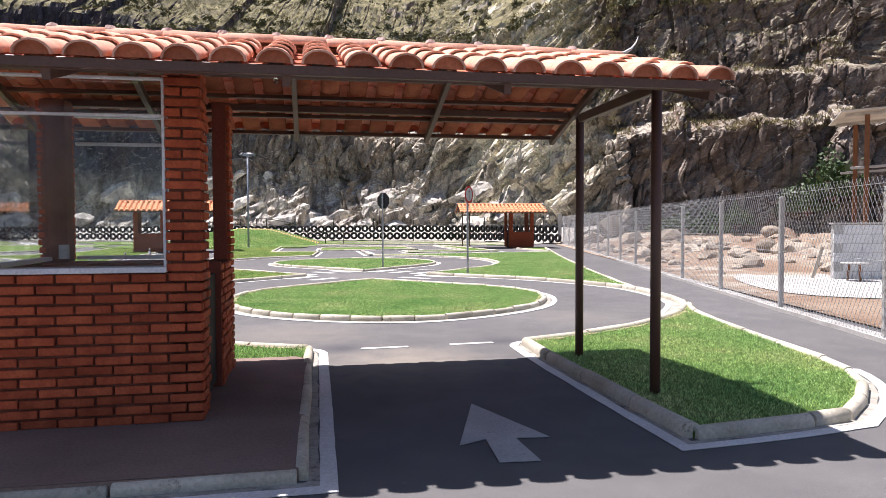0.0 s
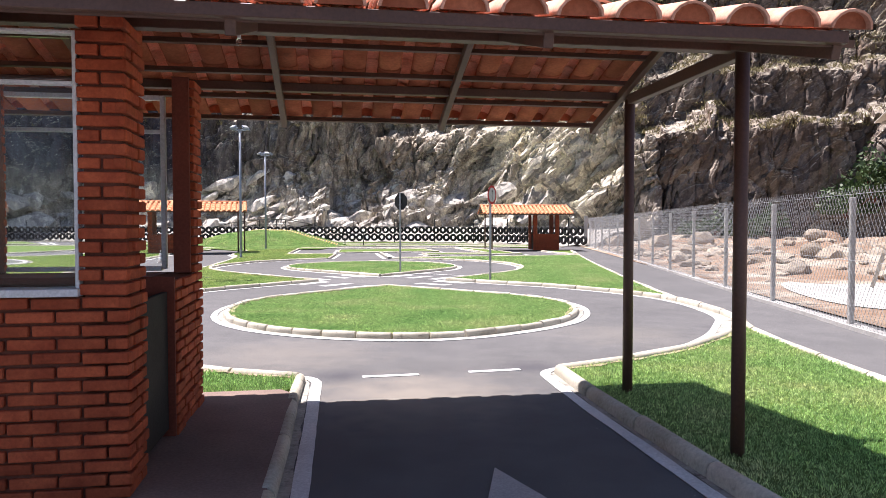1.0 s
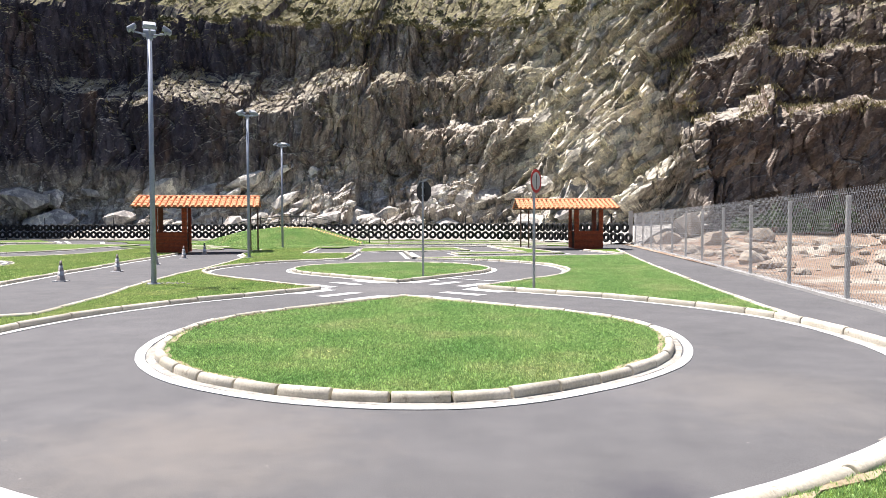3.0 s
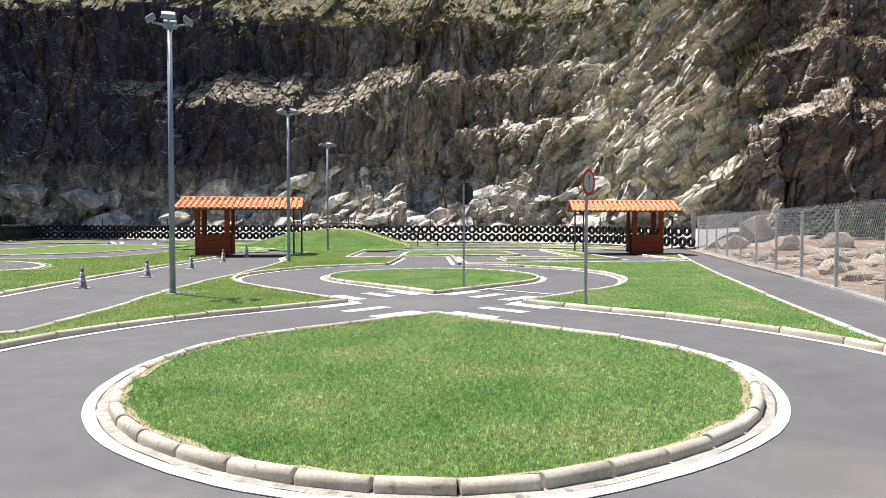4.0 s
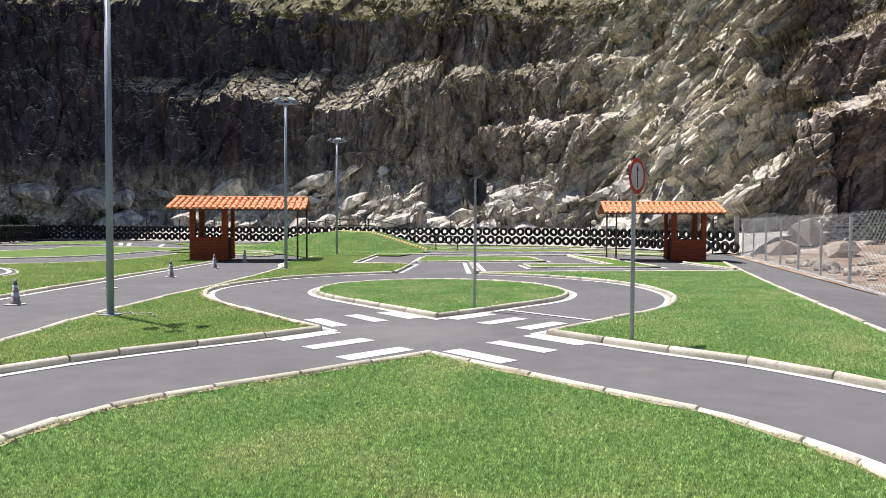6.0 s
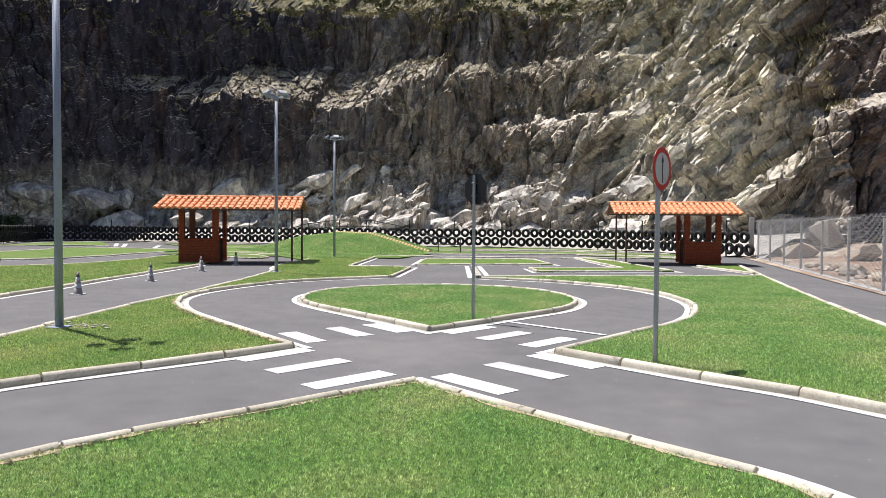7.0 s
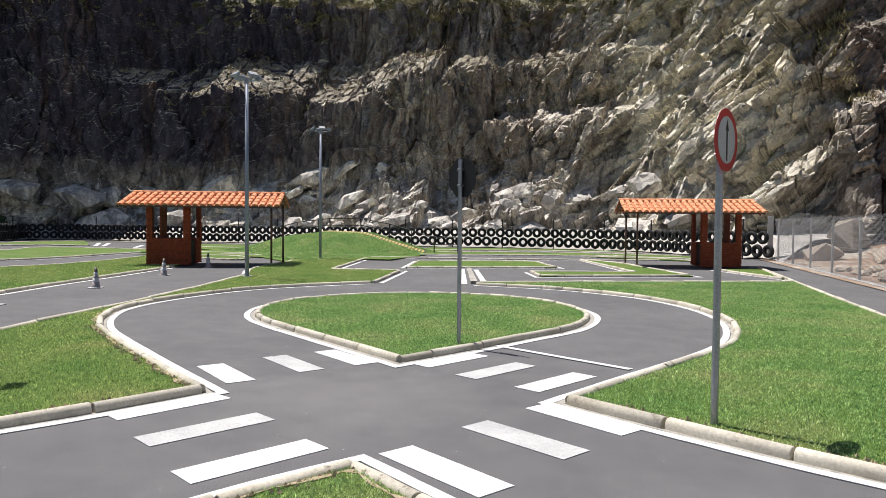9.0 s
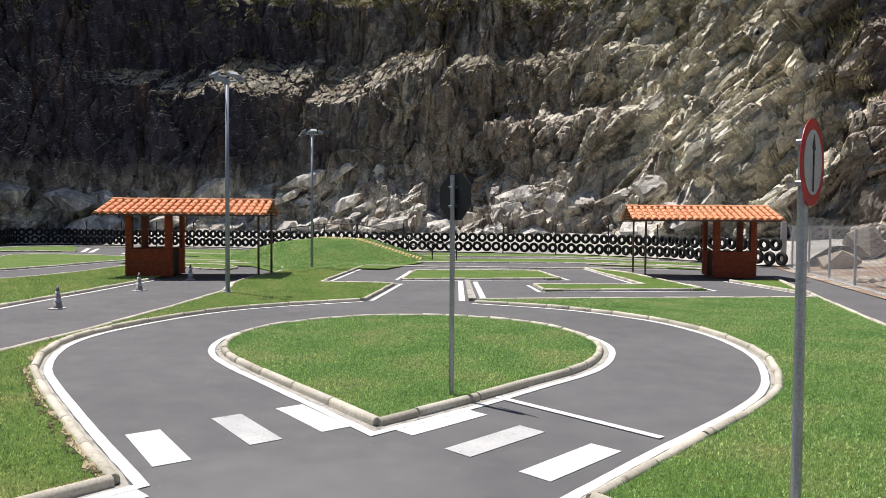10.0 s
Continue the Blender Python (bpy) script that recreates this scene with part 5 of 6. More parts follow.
def lamp(x, y, high, yaw):
    root = thing("floodlight_mast", pose(x, y, ground(x, y) + 0.04, 0, 0, yaw), "tall galvanised mast with four floodlights on the lawn", "floodlight", "floodlight masts")
    smooth(part("pole", tube((0, 0, 0), (0, 0, high), 0.053, 16, 0.042), MASTGREY, root, "grey round steel pole"))
    part("base_plate", box(-0.12, 0.12, -0.12, 0.12, 0, 0.02, 0.004), MASTGREY, root)
    part("collar", tube((0, 0, high - 0.1), (0, 0, high + 0.04), 0.062, 14), MASTGREY, root)
    for k in range(4):
        a = radians(90 * k + 20)
        d = Vector((math.cos(a), math.sin(a), 0))
        arm = part("arm", tube((0, 0, high - 0.02), d * 0.26 + Vector((0, 0, high + 0.03)), 0.018, 8), MASTGREY, root)
        hd = thing("floodlight_head")
        hd.parent = root
        hd.matrix_basis = Matrix.Translation(d * 0.31 + Vector((0, 0, high + 0.09))) @ pose(0, 0, 0, 0, 0, math.degrees(a) - 90) @ pose(0, 0, 0, 55) @ Matrix.Scale(0.9, 4)
        part("housing", box(-0.13, 0.13, -0.02, 0.05, -0.1, 0.1, 0.012), MASTGREY, hd)
        part("lens", box(-0.11, 0.11, 0.051, 0.056, -0.085, 0.085, 0.002), LAMPGLASS, hd, "pale glass of the floodlight")
        part("bracket", box(-0.145, 0.145, -0.06, -0.022, -0.02, 0.02, 0.004), MASTGREY, hd)
    return root


for x, y, h, yw in ((-7.1, 15.92, 4.85, 10), (-9.62, 26.6, 4.95, 40), (-11.72, 35.65, 4.88, 15)):
    lamp(x, y, h, yw)
foot = thing("mortar_foot", pose(-7.06, 15.97, 0.06), "broken mortar at the foot of the mast", "rubble")
bm = bmesh.new()
for i in range(40):
    r = random.Random(i)
    x, y, s = r.gauss(0.12, 0.25), r.gauss(0.08, 0.09), r.uniform(0.012, 0.032)
    add_box(bm, -s, s, -s * 0.7, s * 0.7, 0, s * 0.6, 0.005, pose(x, y, -0.01, 0, 0, r.uniform(0, 180)))
part("mortar_lumps", bm, GUTTER, foot)


def cone(x, y, yaw):
    root = thing("traffic_cone", pose(x, y, ground(x, y), 0, 0, yaw) @ Matrix.Scale(0.66, 4), "faded grey traffic cone with pale bands on the road", "traffic cone", "traffic cones")
    part("base", box(-0.19, 0.19, -0.19, 0.19, 0.0, 0.03, 0.008), CONE_BAND, root, "square pale base")
    for nm, z0, z1, mat, lb in (("body", 0.03, 0.2, CONE_GREY, ""), ("band", 0.2, 0.33, CONE_BAND, "pale reflective band"), ("body", 0.33, 0.43, CONE_GREY, ""), ("band", 0.43, 0.52, CONE_BAND, "pale reflective band"), ("tip", 0.52, 0.68, CONE_TOP, "dark tip")):
        r0, r1 = np.interp([z0, z1], [0.03, 0.68], [0.135, 0.03])
        smooth(part(nm, lathe([(r0, z0), (r1, z1), (r1 * 0.8, z1 - 0.004)], 20), mat, root, lb))
    return root


for x, y, a in ((-9.78, 16.9, 5), (-10.37, 19.9, 10), (-11.1, 23.05, 20), (-12.05, 26.6, 0), (-12.88, 29.9, 30)):
    cone(x, y, a)

# ---------------------------------------------------------------- tyre barrier
prof = []
for i in range(13):
    a = math.pi * (-0.74 + 1.48 * i / 12)
    prof.append((0.192 + 0.096 * math.cos(a), 0.085 * math.sin(a) * (1.12 if abs(a) < 1.2 else 1)))
bm = lathe([(r, z) for r, z in prof], 26)
bmesh.ops.transform(bm, matrix=pose(0, 0, 0, 90), verts=bm.verts)
bmesh.ops.recalc_face_normals(bm, faces=bm.faces)
TYRE = bpy.data.meshes.new("tyre")
bm.to_mesh(TYRE)
bm.free()
TYRE.materials.append(RUBBER)
for p in TYRE.polygons:
    p.use_smooth = True
tyre_line = curve([(5.6, 42.0), (4.3, 43.6), (2.5, 46.0), (0.6, 48.6), (-2.2, 50.8), (-6.5, 52.2), (-12.0, 52.4), (-18.0, 52.8), (-25.0, 53.4), (-33.0, 54.0), (-40.0, 54.4), (-42.6, 53.4), (-41.8, 50.5), (-38.5, 45.0), (-34.5, 39.0), (-31.0, 33.0)])
dl = lengths(tyre_line)
ty = random.Random(21)
s = 0.3
while s < dl[-1] - 0.3:
    x, y = at_length(tyre_line, dl, s)
    x2, y2 = at_length(tyre_line, dl, s + 0.1)
    yaw = math.degrees(math.atan2(y2 - y, x2 - x))
    for row in (0, 1):
        o = 0.28 * row
        xx, yy = at_length(tyre_line, dl, min(dl[-1], s + o))
        ob = new("tyre", TYRE)
        ob.matrix_basis = pose(xx, yy, ground(xx, yy) + 0.41 + 0.54 * row + ty.uniform(-0.02, 0.02), ty.uniform(-4, 4), ty.uniform(0, 360) * 0, yaw + ty.uniform(-6, 6)) @ Matrix.Scale(ty.uniform(0.96, 1.02), 4)
        tagged(ob, "worn black car tyre fixed in the barrier wall", "tyre", "tyres of the barrier")
    s += 0.565
bm = bmesh.new()
prev = None
for k_, line in enumerate(zip(*[offset(tyre_line, -o) for o in (0.6, 1.4, 2.4, 3.8, 6.5)])):
    cur = [bm.verts.new((x, y, ground(x, y) + z + 0.08 * noise.noise(Vector((x, y, z))))) for (x, y), z in zip(line, (0.05, 0.5, 0.85, 1.0, 1.15))]
    if prev:
        for i in range(4):
            bm.faces.new((prev[i], cur[i], cur[i + 1], prev[i + 1]))
    prev = cur
bmesh.ops.recalc_face_normals(bm, faces=bm.faces)
tagged(part("rubble_ground", bm, TALUS), "pale crushed stone banked up behind the tyres", "gravel", "", "structure")
post_root = thing("barrier_rail", None, "thin dark posts standing behind the tyres", "posts")
for s in np.arange(2.0, dl[-1] - 1, 3.1):
    x, y = at_length(offset(tyre_line, -0.4), dl, s)
    part("post", tube((x, y, ground(x, y)), (x, y, ground(x, y) + 1.75), 0.035, 8), DARKSTEEL, post_root)
part("grey_panel", box(5.5, 5.72, 42.9, 43.0, 0.15, 1.9, 0.01), CONCRETE, thing("junction_box", None, "pale grey upright panel at the barrier end", "panel"))

# ---------------------------------------------------------------- fence
fence_line = curve([(4.55, 0.0), (4.75, 4.0), (4.88, 8.5), (4.98, 12.0), (5.1, 15.5), (5.25, 20.0), (5.45, 26.0), (5.6, 32.0), (5.7, 38.0), (5.75, 42.5)], step=0.5)
fl = lengths(fence_line)
fence = thing("chain_link_fence", None, "galvanised chain-link fence on pale concrete posts", "fence")
for s in np.arange(0.75, fl[-1], 2.75):
    x, y = at_length(fence_line, fl, s)
    fp = part("post", box(-0.032, 0.032, -0.032, 0.032, -0.05, 1.63, 0.008), POST, fence, "square concrete fence post")
    fp.matrix_basis = pose(x, y, ground(x, y), 0, 0, 0)
wires_v, wires_f = [], []
pitch, tall, w = 0.088, 1.74, 0.0026


def wire(s0, z0, s1, z1):
    x0, y0 = at_length(fence_line, fl, s0)
    x1, y1 = at_length(fence_line, fl, s1)
    a, b = Vector((x0 - 0.06, y0, ground(x0, y0) + z0)), Vector((x1 - 0.06, y1, ground(x1, y1) + z1))
    d = (b - a).normalized()
    u = d.cross(Vector((1, 0, 0))).normalized() * w
    v = d.cross(u).normalized() * w
    n0 = len(wires_v)
    for p in (a, b):
        for k in range(3):
            an = 2 * math.pi * k / 3
            wires_v.append(tuple(p + u * math.cos(an) + v * math.sin(an)))
    for k in range(3):
        j = (k + 1) % 3
        wires_f.append((n0 + k, n0 + j, n0 + 3 + j, n0 + 3 + k))


run = tall * 0.62
for s in np.arange(0.0, fl[-1] - run, pitch):
    wire(s, 0.03, s + run, tall)
    wire(s + run, 0.03, s, tall)
mesh_ob = raw_mesh("chain_link", wires_v, wires_f, WIRE)
mesh_ob.parent = fence
mesh_ob["label"] = "woven diamond wire mesh"
mesh_ob["kind"] = "stuff"
for z in (0.04, 0.85, 1.66):
    for (x0, y0), (x1, y1) in zip(fence_line[::4], fence_line[4::4]):
        part("tension_wire", tube((x0 - 0.06, y0, ground(x0, y0) + z), (x1 - 0.06, y1, ground(x1, y1) + z), 0.003, 5), WIRE, fence)
strip("fence_kerb", fence_line, -0.09, 0.09, 0.05, POST, "rough pale concrete strip under the fence", "kerb", thick=0.08, wobble=0.02)

# ---------------------------------------------------------------- soil beyond the fence


def vnoise(p, seed=0):
    """Smooth random values in -1 to 1 at points p."""
    q = np.floor(p).astype(np.int64)
    f = p - q
    f = f * f * (3 - 2 * f)
    out = np.zeros(len(p))
    for dx in (0, 1):
        for dy in (0, 1):
            for dz in (0, 1):
                h = (q[:, 0] + dx) * 374761393 + (q[:, 1] + dy) * 668265263 + (q[:, 2] + dz) * 2147483647 + seed * 974634777
                h = (h ^ (h >> 13)) * 1274126177
                h = (h ^ (h >> 16)) & 0xFFFFFF
                wgt = (f[:, 0] if dx else 1 - f[:, 0]) * (f[:, 1] if dy else 1 - f[:, 1]) * (f[:, 2] if dz else 1 - f[:, 2])
                out += wgt * (h / 8388608.0 - 1)
    return out


def fbm(p, octaves=4, seed=0, gain=0.5):
    out, amp = np.zeros(len(p)), 1.0
    for o in range(octaves):
        out += amp * vnoise(p * 2.0 ** o + 17.3 * o, seed + o)
        amp *= gain
    return out


def facets(p, size, seed):
    """Broken rock: each point takes the tilted plane of its nearest block."""
    q = p / size
    c = np.floor(q).astype(np.int64)
    best = np.full(len(p), 1e9)
    second = np.full(len(p), 1e9)
    val = np.zeros(len(p))
    for dx in (-1, 0, 1):
        for dy in (-1, 0, 1):
            for dz in (-1, 0, 1):
                k = c + np.array([dx, dy, dz])
                r = []
                for j in range(7):
                    h = k[:, 0] * 73856093 + k[:, 1] * 19349663 + k[:, 2] * 83492791 + (seed * 7 + j) * 2654435761
                    h = (h ^ (h >> 15)) * 2246822519
                    h = (h ^ (h >> 13)) & 0xFFFFFF
                    r.append(h / 16777216.0)
                s_ = k + np.stack(r[:3], 1)
                d = q - s_
                dist = (d * d).sum(1)
                plane = r[3] * 1.4 - 0.7 + ((np.stack(r[4:7], 1) - 0.5) * 1.5 * d).sum(1)
                near = dist < best
                second = np.where(near, best, np.minimum(second, dist))
                val = np.where(near, plane, val)
                best = np.where(near, dist, best)
    crack = np.clip((np.sqrt(second) - np.sqrt(best)) / 0.12, 0, 1)
    return val * size, (1 - crack) * size


nx, ny = 150, 260
xx, yy = np.meshgrid(np.linspace(5.25, 42, nx), np.linspace(-14, 56, ny))
pp = np.stack([xx.ravel(), yy.ravel(), np.zeros(nx * ny)], 1)
rise = np.clip((pp[:, 0] - 6.2) / 4.5, 0, 1) * np.clip((pp[:, 1] - 15) / 8, 0, 1) * np.clip((37 - pp[:, 1]) / 9, 0.12, 1)
bank = 0.75 * rise * (0.75 + 0.45 * fbm(pp * 0.22, 3, 5)) + 0.35 * rise * fbm(pp * 0.9, 3, 8) + np.clip((pp[:, 1] - 40) / 6, 0, 1) * 0.6 * np.clip((pp[:, 0] - 6) / 4, 0, 1)
bank += 0.22 * rise * facets(pp + np.stack([0 * bank, 0 * bank, bank], 1), 0.9, 3)[0]
bank += 0.12 * np.clip((pp[:, 0] - 20) / 10, 0, 1) * (pp[:, 0] - 20)
sg = np.clip((pp[:, 1] - 22) / 28, 0, 1)
pp[:, 2] = 0.02 + RISE * sg * sg * (3 - 2 * sg) + np.maximum(0, bank)
ii = (np.arange(ny - 1)[:, None] * nx + np.arange(nx - 1)[None, :]).ravel()
tagged(raw_mesh("soil_bank", pp, np.stack([ii, ii + 1, ii + nx + 1, ii + nx], 1), DIRT, False), "bare orange and pale soil bank beyond the fence", "soil", "", "structure")
gp_ = curve([(6.0, 11.2), (8.5, 10.0), (13, 9.5), (20, 10), (24, 15), (18, 17.2), (12.5, 17.6), (9.0, 17.2), (6.6, 15.6)], True)
bm = bmesh.new()
vs = [bm.verts.new((x, y, 0.035)) for x, y in gp_]
es = [bm.edges.new((vs[i], vs[(i + 1) % len(vs)])) for i in range(len(vs))]
bmesh.ops.triangle_fill(bm, edges=es, use_beauty=True, normal=(0, 0, 1))
bmesh.ops.recalc_face_normals(bm, faces=bm.faces)
tagged(part("gravel_patch", bm, GRAVEL), "pale gravel spread on the soil", "gravel", "", "structure")
blockwall = thing("block_wall", pose(8.3, 14.45, 0, 0, 0, -3), "whitewashed block wall with a flat coping", "wall")
part("wall_core", box(0.01, 4.19, 0.012, 0.16, 0, 1.215), MORTARGREY, blockwall)
bm = box(-0.195, 0.195, 0, 0.05, 0, 0.193, 0.006)
BLOCK = bpy.data.meshes.new("block")
bm.to_mesh(BLOCK)
bm.free()
BLOCK.materials.append(WHITEWASH)
for row in range(6):
    for col in range(10):
        x = 0.2 + 0.4 * col + (0.2 if row % 2 else 0.0)
        if x < 4.1:
            shared("block", BLOCK, blockwall, pose(x, 0, row * 0.203))
part("coping", box(-0.03, 4.23, -0.02, 0.18, 1.222, 1.26, 0.008), POST, blockwall)
stool = thing("round_table", pose(8.5, 13.9, 0.03), "small round table with thin legs on the gravel", "table")
smooth(part("top", tube((0, 0, 0.36), (0, 0, 0.39), 0.3, 22), POST, stool))
for a in (30, 150, 270):
    c, s_ = math.cos(radians(a)), math.sin(radians(a))
    part("leg", tube((c * 0.12, s_ * 0.12, 0.36), (c * 0.16, s_ * 0.16, 0), 0.022, 8), RUST, stool)
for i in range(240):
    r = random.Random(100 + i)
    x, y = 6.3 + 10 * r.random() ** 1.5, r.uniform(16, 36)
    k = 0.06 + 0.36 * r.random() ** 2.4
    bm = bmesh.new()
    bmesh.ops.create_icosphere(bm, subdivisions=2, radius=k)
    sq = (r.uniform(0.7, 1.3), r.uniform(0.7, 1.3), r.uniform(0.4, 0.75))
    for v in bm.verts:
        v.co *= 1 + 0.3 * noise.noise(v.co * (1.6 / k) + Vector((i, 0, 0))) + r.uniform(-0.06, 0.06)
        v.co = Vector((v.co.x * sq[0], v.co.y * sq[1], v.co.z * sq[2]))
    zi = np.argmin((pp[:, 0] - x) ** 2 + (pp[:, 1] - y) ** 2)
    ob = part("rubble_stone", bm, RUBBLE)
    ob.location = (x, y, pp[zi, 2] + k * 0.2)
    tagged(ob, "broken stone lying on the soil bank", "stone", "rubble stones")
plank = part("plank", box(-0.04, 0.04, -0.012, 0.012, 0, 0.7, 0.004), RUBBLE)
plank.matrix_basis = pose(7.6, 13.9, 0.1, 0, 22, 20)
tagged(plank, "weathered plank leaning in the rubble", "plank")

shed = thing("open_shed", pose(15.4, 26.5, 0.8, 0, 0, -20), "rusty steel frame of an open shed with a thin sheet roof", "shed")
for x in (0, 4.0):
    for y in (0, 3.0):
        part("post", box(x - 0.08, x + 0.08, y - 0.08, y + 0.08, 0, 4.6 + 0.15 * x, 0.01), RUST, shed)
for y in (0, 3.0):
    part("beam", add_box(bmesh.new(), -0.5, 5.0, y - 0.04, y + 0.04, 4.58, 4.7, 0.01, pose(0, 0, 0, 0, -3)), POST, shed)
    part("beam", add_box(bmesh.new(), -0.4, 5.0, y - 0.04, y + 0.04, 2.55, 2.65, 0.01, pose(0, 0, 0, 0, -3)), POST, shed)
part("sheet_roof", add_box(bmesh.new(), -0.7, 6.0, -0.6, 3.6, 4.72, 4.76, 0, pose(0, 0, 0, 0, -3)), CONCRETE, shed, "thin pale sheet roof")

# ---------------------------------------------------------------- the quarry face
BASE = [(-46, 8), (-48, 22), (-49, 36), (-48.5, 47), (-46.0, 54.0), (-40.5, 57.0), (-33, 57.2), (-24, 57.0), (-16, 56.6), (-9, 56.4), (-3, 55.0), (1.5, 52.0), (5.0, 48.6), (9.0, 46.6), (14, 46.0), (22, 44.5), (32, 40), (42, 30), (48, 14)]
PROFILES = [  # station along the foot (x), then (height, set-back)
    (-49.0, [(0, 0), (3, 0.5), (3.6, 1.2), (12, 1.4), (20, 2.0), (23, 6), (38, 26)]),
    (-42.0, [(0, 0), (2, 1), (3.4, 1.8), (13, 2.2), (21, 3.2), (24, 7), (38, 26)]),
    (-39.5, [(0, 0), (1.2, 1.2), (2.4, 2.6), (4, 3.2), (12.9, 3.4), (14.0, 5.2), (14.6, 6.2), (22, 5.9), (23, 8), (30, 18), (38, 30)]),
    (-30.0, [(0, 0), (1.2, 1.4), (2.6, 3.2), (4.8, 4.2), (11.7, 4.4), (12.9, 6.2), (15.0, 9.2), (19.9, 9.6), (20.5, 11), (26, 18), (38, 36)]),
    (-23.0, [(0, 0), (1.2, 1.6), (2.6, 3.6), (5.2, 4.8), (11.2, 5.0), (12.5, 7.0), (15.2, 10.0), (20.3, 10.4), (21, 12), (26, 19), (38, 38)]),
    (-16.5, [(0, 0), (1.2, 1.6), (2.8, 3.8), (5.4, 5.6), (12.0, 5.9), (13.3, 7.9), (15.3, 10.3), (19.8, 10.7), (20.4, 12), (26, 19), (38, 38)]),
    (-11.4, [(0, 0), (1.2, 1.8), (2.8, 4.0), (4.8, 5.8), (13.2, 6.3), (14.9, 9.3), (19.2, 9.9), (19.8, 12), (25, 19), (38, 39)]),
    (-10.4, [(0, 0), (1.2, 1.8), (2.8, 4.0), (4.8, 5.8), (5.3, 6.3), (8.6, 6.3), (9.9, 8.4), (13.4, 8.7), (14.9, 11.0), (19.0, 11.4), (19.6, 13), (25, 19), (38, 39)]),
    (-4.0, [(0, 0), (1.2, 1.7), (2.6, 3.6), (4.6, 5.2), (9.0, 5.7), (10.3, 7.8), (13.8, 8.4), (15.1, 10.5), (18.6, 11.3), (19.2, 12.6), (25, 19), (38, 38)]),
    (1.0, [(0, 0), (4, 2.4), (10, 5.6), (14.2, 7.6), (18.2, 9.6), (24, 13.5), (38, 30)]),
    (7.0, [(0, 0), (4, 2.0), (10, 5.0), (16, 8.0), (20, 10), (24, 13), (38, 30)]),
    (10.2, [(0, 0), (3, 0.8), (7.2, 1.2), (8.0, 4.2), (11.6, 4.6), (12.6, 7), (19, 8.5), (24, 15), (38, 32)]),
    (16.0, [(0, 0), (3, 0.5), (8.0, 0.8), (8.8, 4.2), (12.2, 4.6), (13.2, 7.4), (19, 8.4), (24, 15), (38, 32)]),
    (49.0, [(0, 0), (8.6, 1.2), (9.4, 5), (14, 5.4), (15, 8), (24, 12), (38, 30)]),
]
cl = curve(BASE, step=0.5)
cd = lengths(cl)
NU, NV = 1300, 310
seen0 = cd[int(np.argmin([math.dist(p, (-48.0, 49.0)) for p in cl]))]
seen1 = cd[int(np.argmin([math.dist(p, (25.0, 43.6)) for p in cl]))]
u_ = np.interp(np.linspace(0, 1, NU), [0, 0.04, 0.95, 1], [0, seen0, seen1, cd[-1]])
bx = np.interp(u_, cd, [p[0] for p in cl])
by = np.interp(u_, cd, [p[1] for p in cl])
tx, ty_ = np.gradient(bx), np.gradient(by)
ln = np.hypot(tx, ty_)
nxn, nyn = -ty_ / ln, tx / ln
v_ = np.concatenate([np.linspace(-0.4, 20.5, 275), np.linspace(20.8, 38, NV - 275)])
U, V = np.meshgrid(np.arange(NU), v_, indexing="ij")
U, V = U.ravel(), V.ravel()
px_, py_ = bx[U], by[U]
station = np.clip(px_, -48.9, 48.9)
warp = np.stack([px_ * 0.14, py_ * 0.14, V * 0.05], 1)
flat0 = np.stack([px_, py_, 0 * V], 1)
zz = V + 0.5 * vnoise(warp, 2) + 0.3 * vnoise(warp * 3.1, 3) + 0.32 * facets(flat0, 2.6, 14)[0] + 0.3 * facets(flat0, 0.9, 15)[0]
zgrid = np.linspace(-2, 40, 421)
table = np.stack([np.interp(zgrid, [a for a, _ in pr], [b for _, b in pr]) for _, pr in PROFILES])
xs_ = np.array([p[0] for p in PROFILES])
fi = np.clip(np.interp(station, xs_, np.arange(len(xs_))), 0, len(xs_) - 1.001)
i0 = fi.astype(int)
wgt = fi - i0
wgt = wgt * wgt * (3 - 2 * wgt)
zi = np.clip((zz + 2) * 10, 0, 419.9)
z0 = zi.astype(int)
zf = zi - z0
back0 = table[i0, z0] * (1 - zf) + table[i0, z0 + 1] * zf
back1 = table[i0 + 1, z0] * (1 - zf) + table[i0 + 1, z0 + 1] * zf
back = back0 * (1 - wgt) + back1 * wgt
run_of = np.gradient(table, 0.1, axis=1)
box7 = np.ones(9) / 9
run_of = np.stack([np.convolve(row, box7, "same") for row in run_of])
lean = (run_of[i0, z0] * (1 - wgt) + run_of[i0 + 1, z0] * wgt).clip(0, 4)
lean_n = np.sqrt(1 + lean * lean)
rough = np.interp(station, [-49, -34, -20, -12, -2, 4, 9, 12, 16, 49], [0.5, 0.5, 0.6, 0.75, 1.0, 1.15, 1.1, 0.55, 0.5, 0.7])
rough = rough * np.clip(np.interp(V, [0, 19, 21, 38], [1, 1, 0.45, 0.4]), 0, 2)
P = np.stack([px_ + nxn[U] * back, py_ + nyn[U] * back, V], 1)
wave = np.stack([vnoise(P * 0.5, 31), vnoise(P * 0.5, 32), vnoise(P * 0.5, 33)], 1)
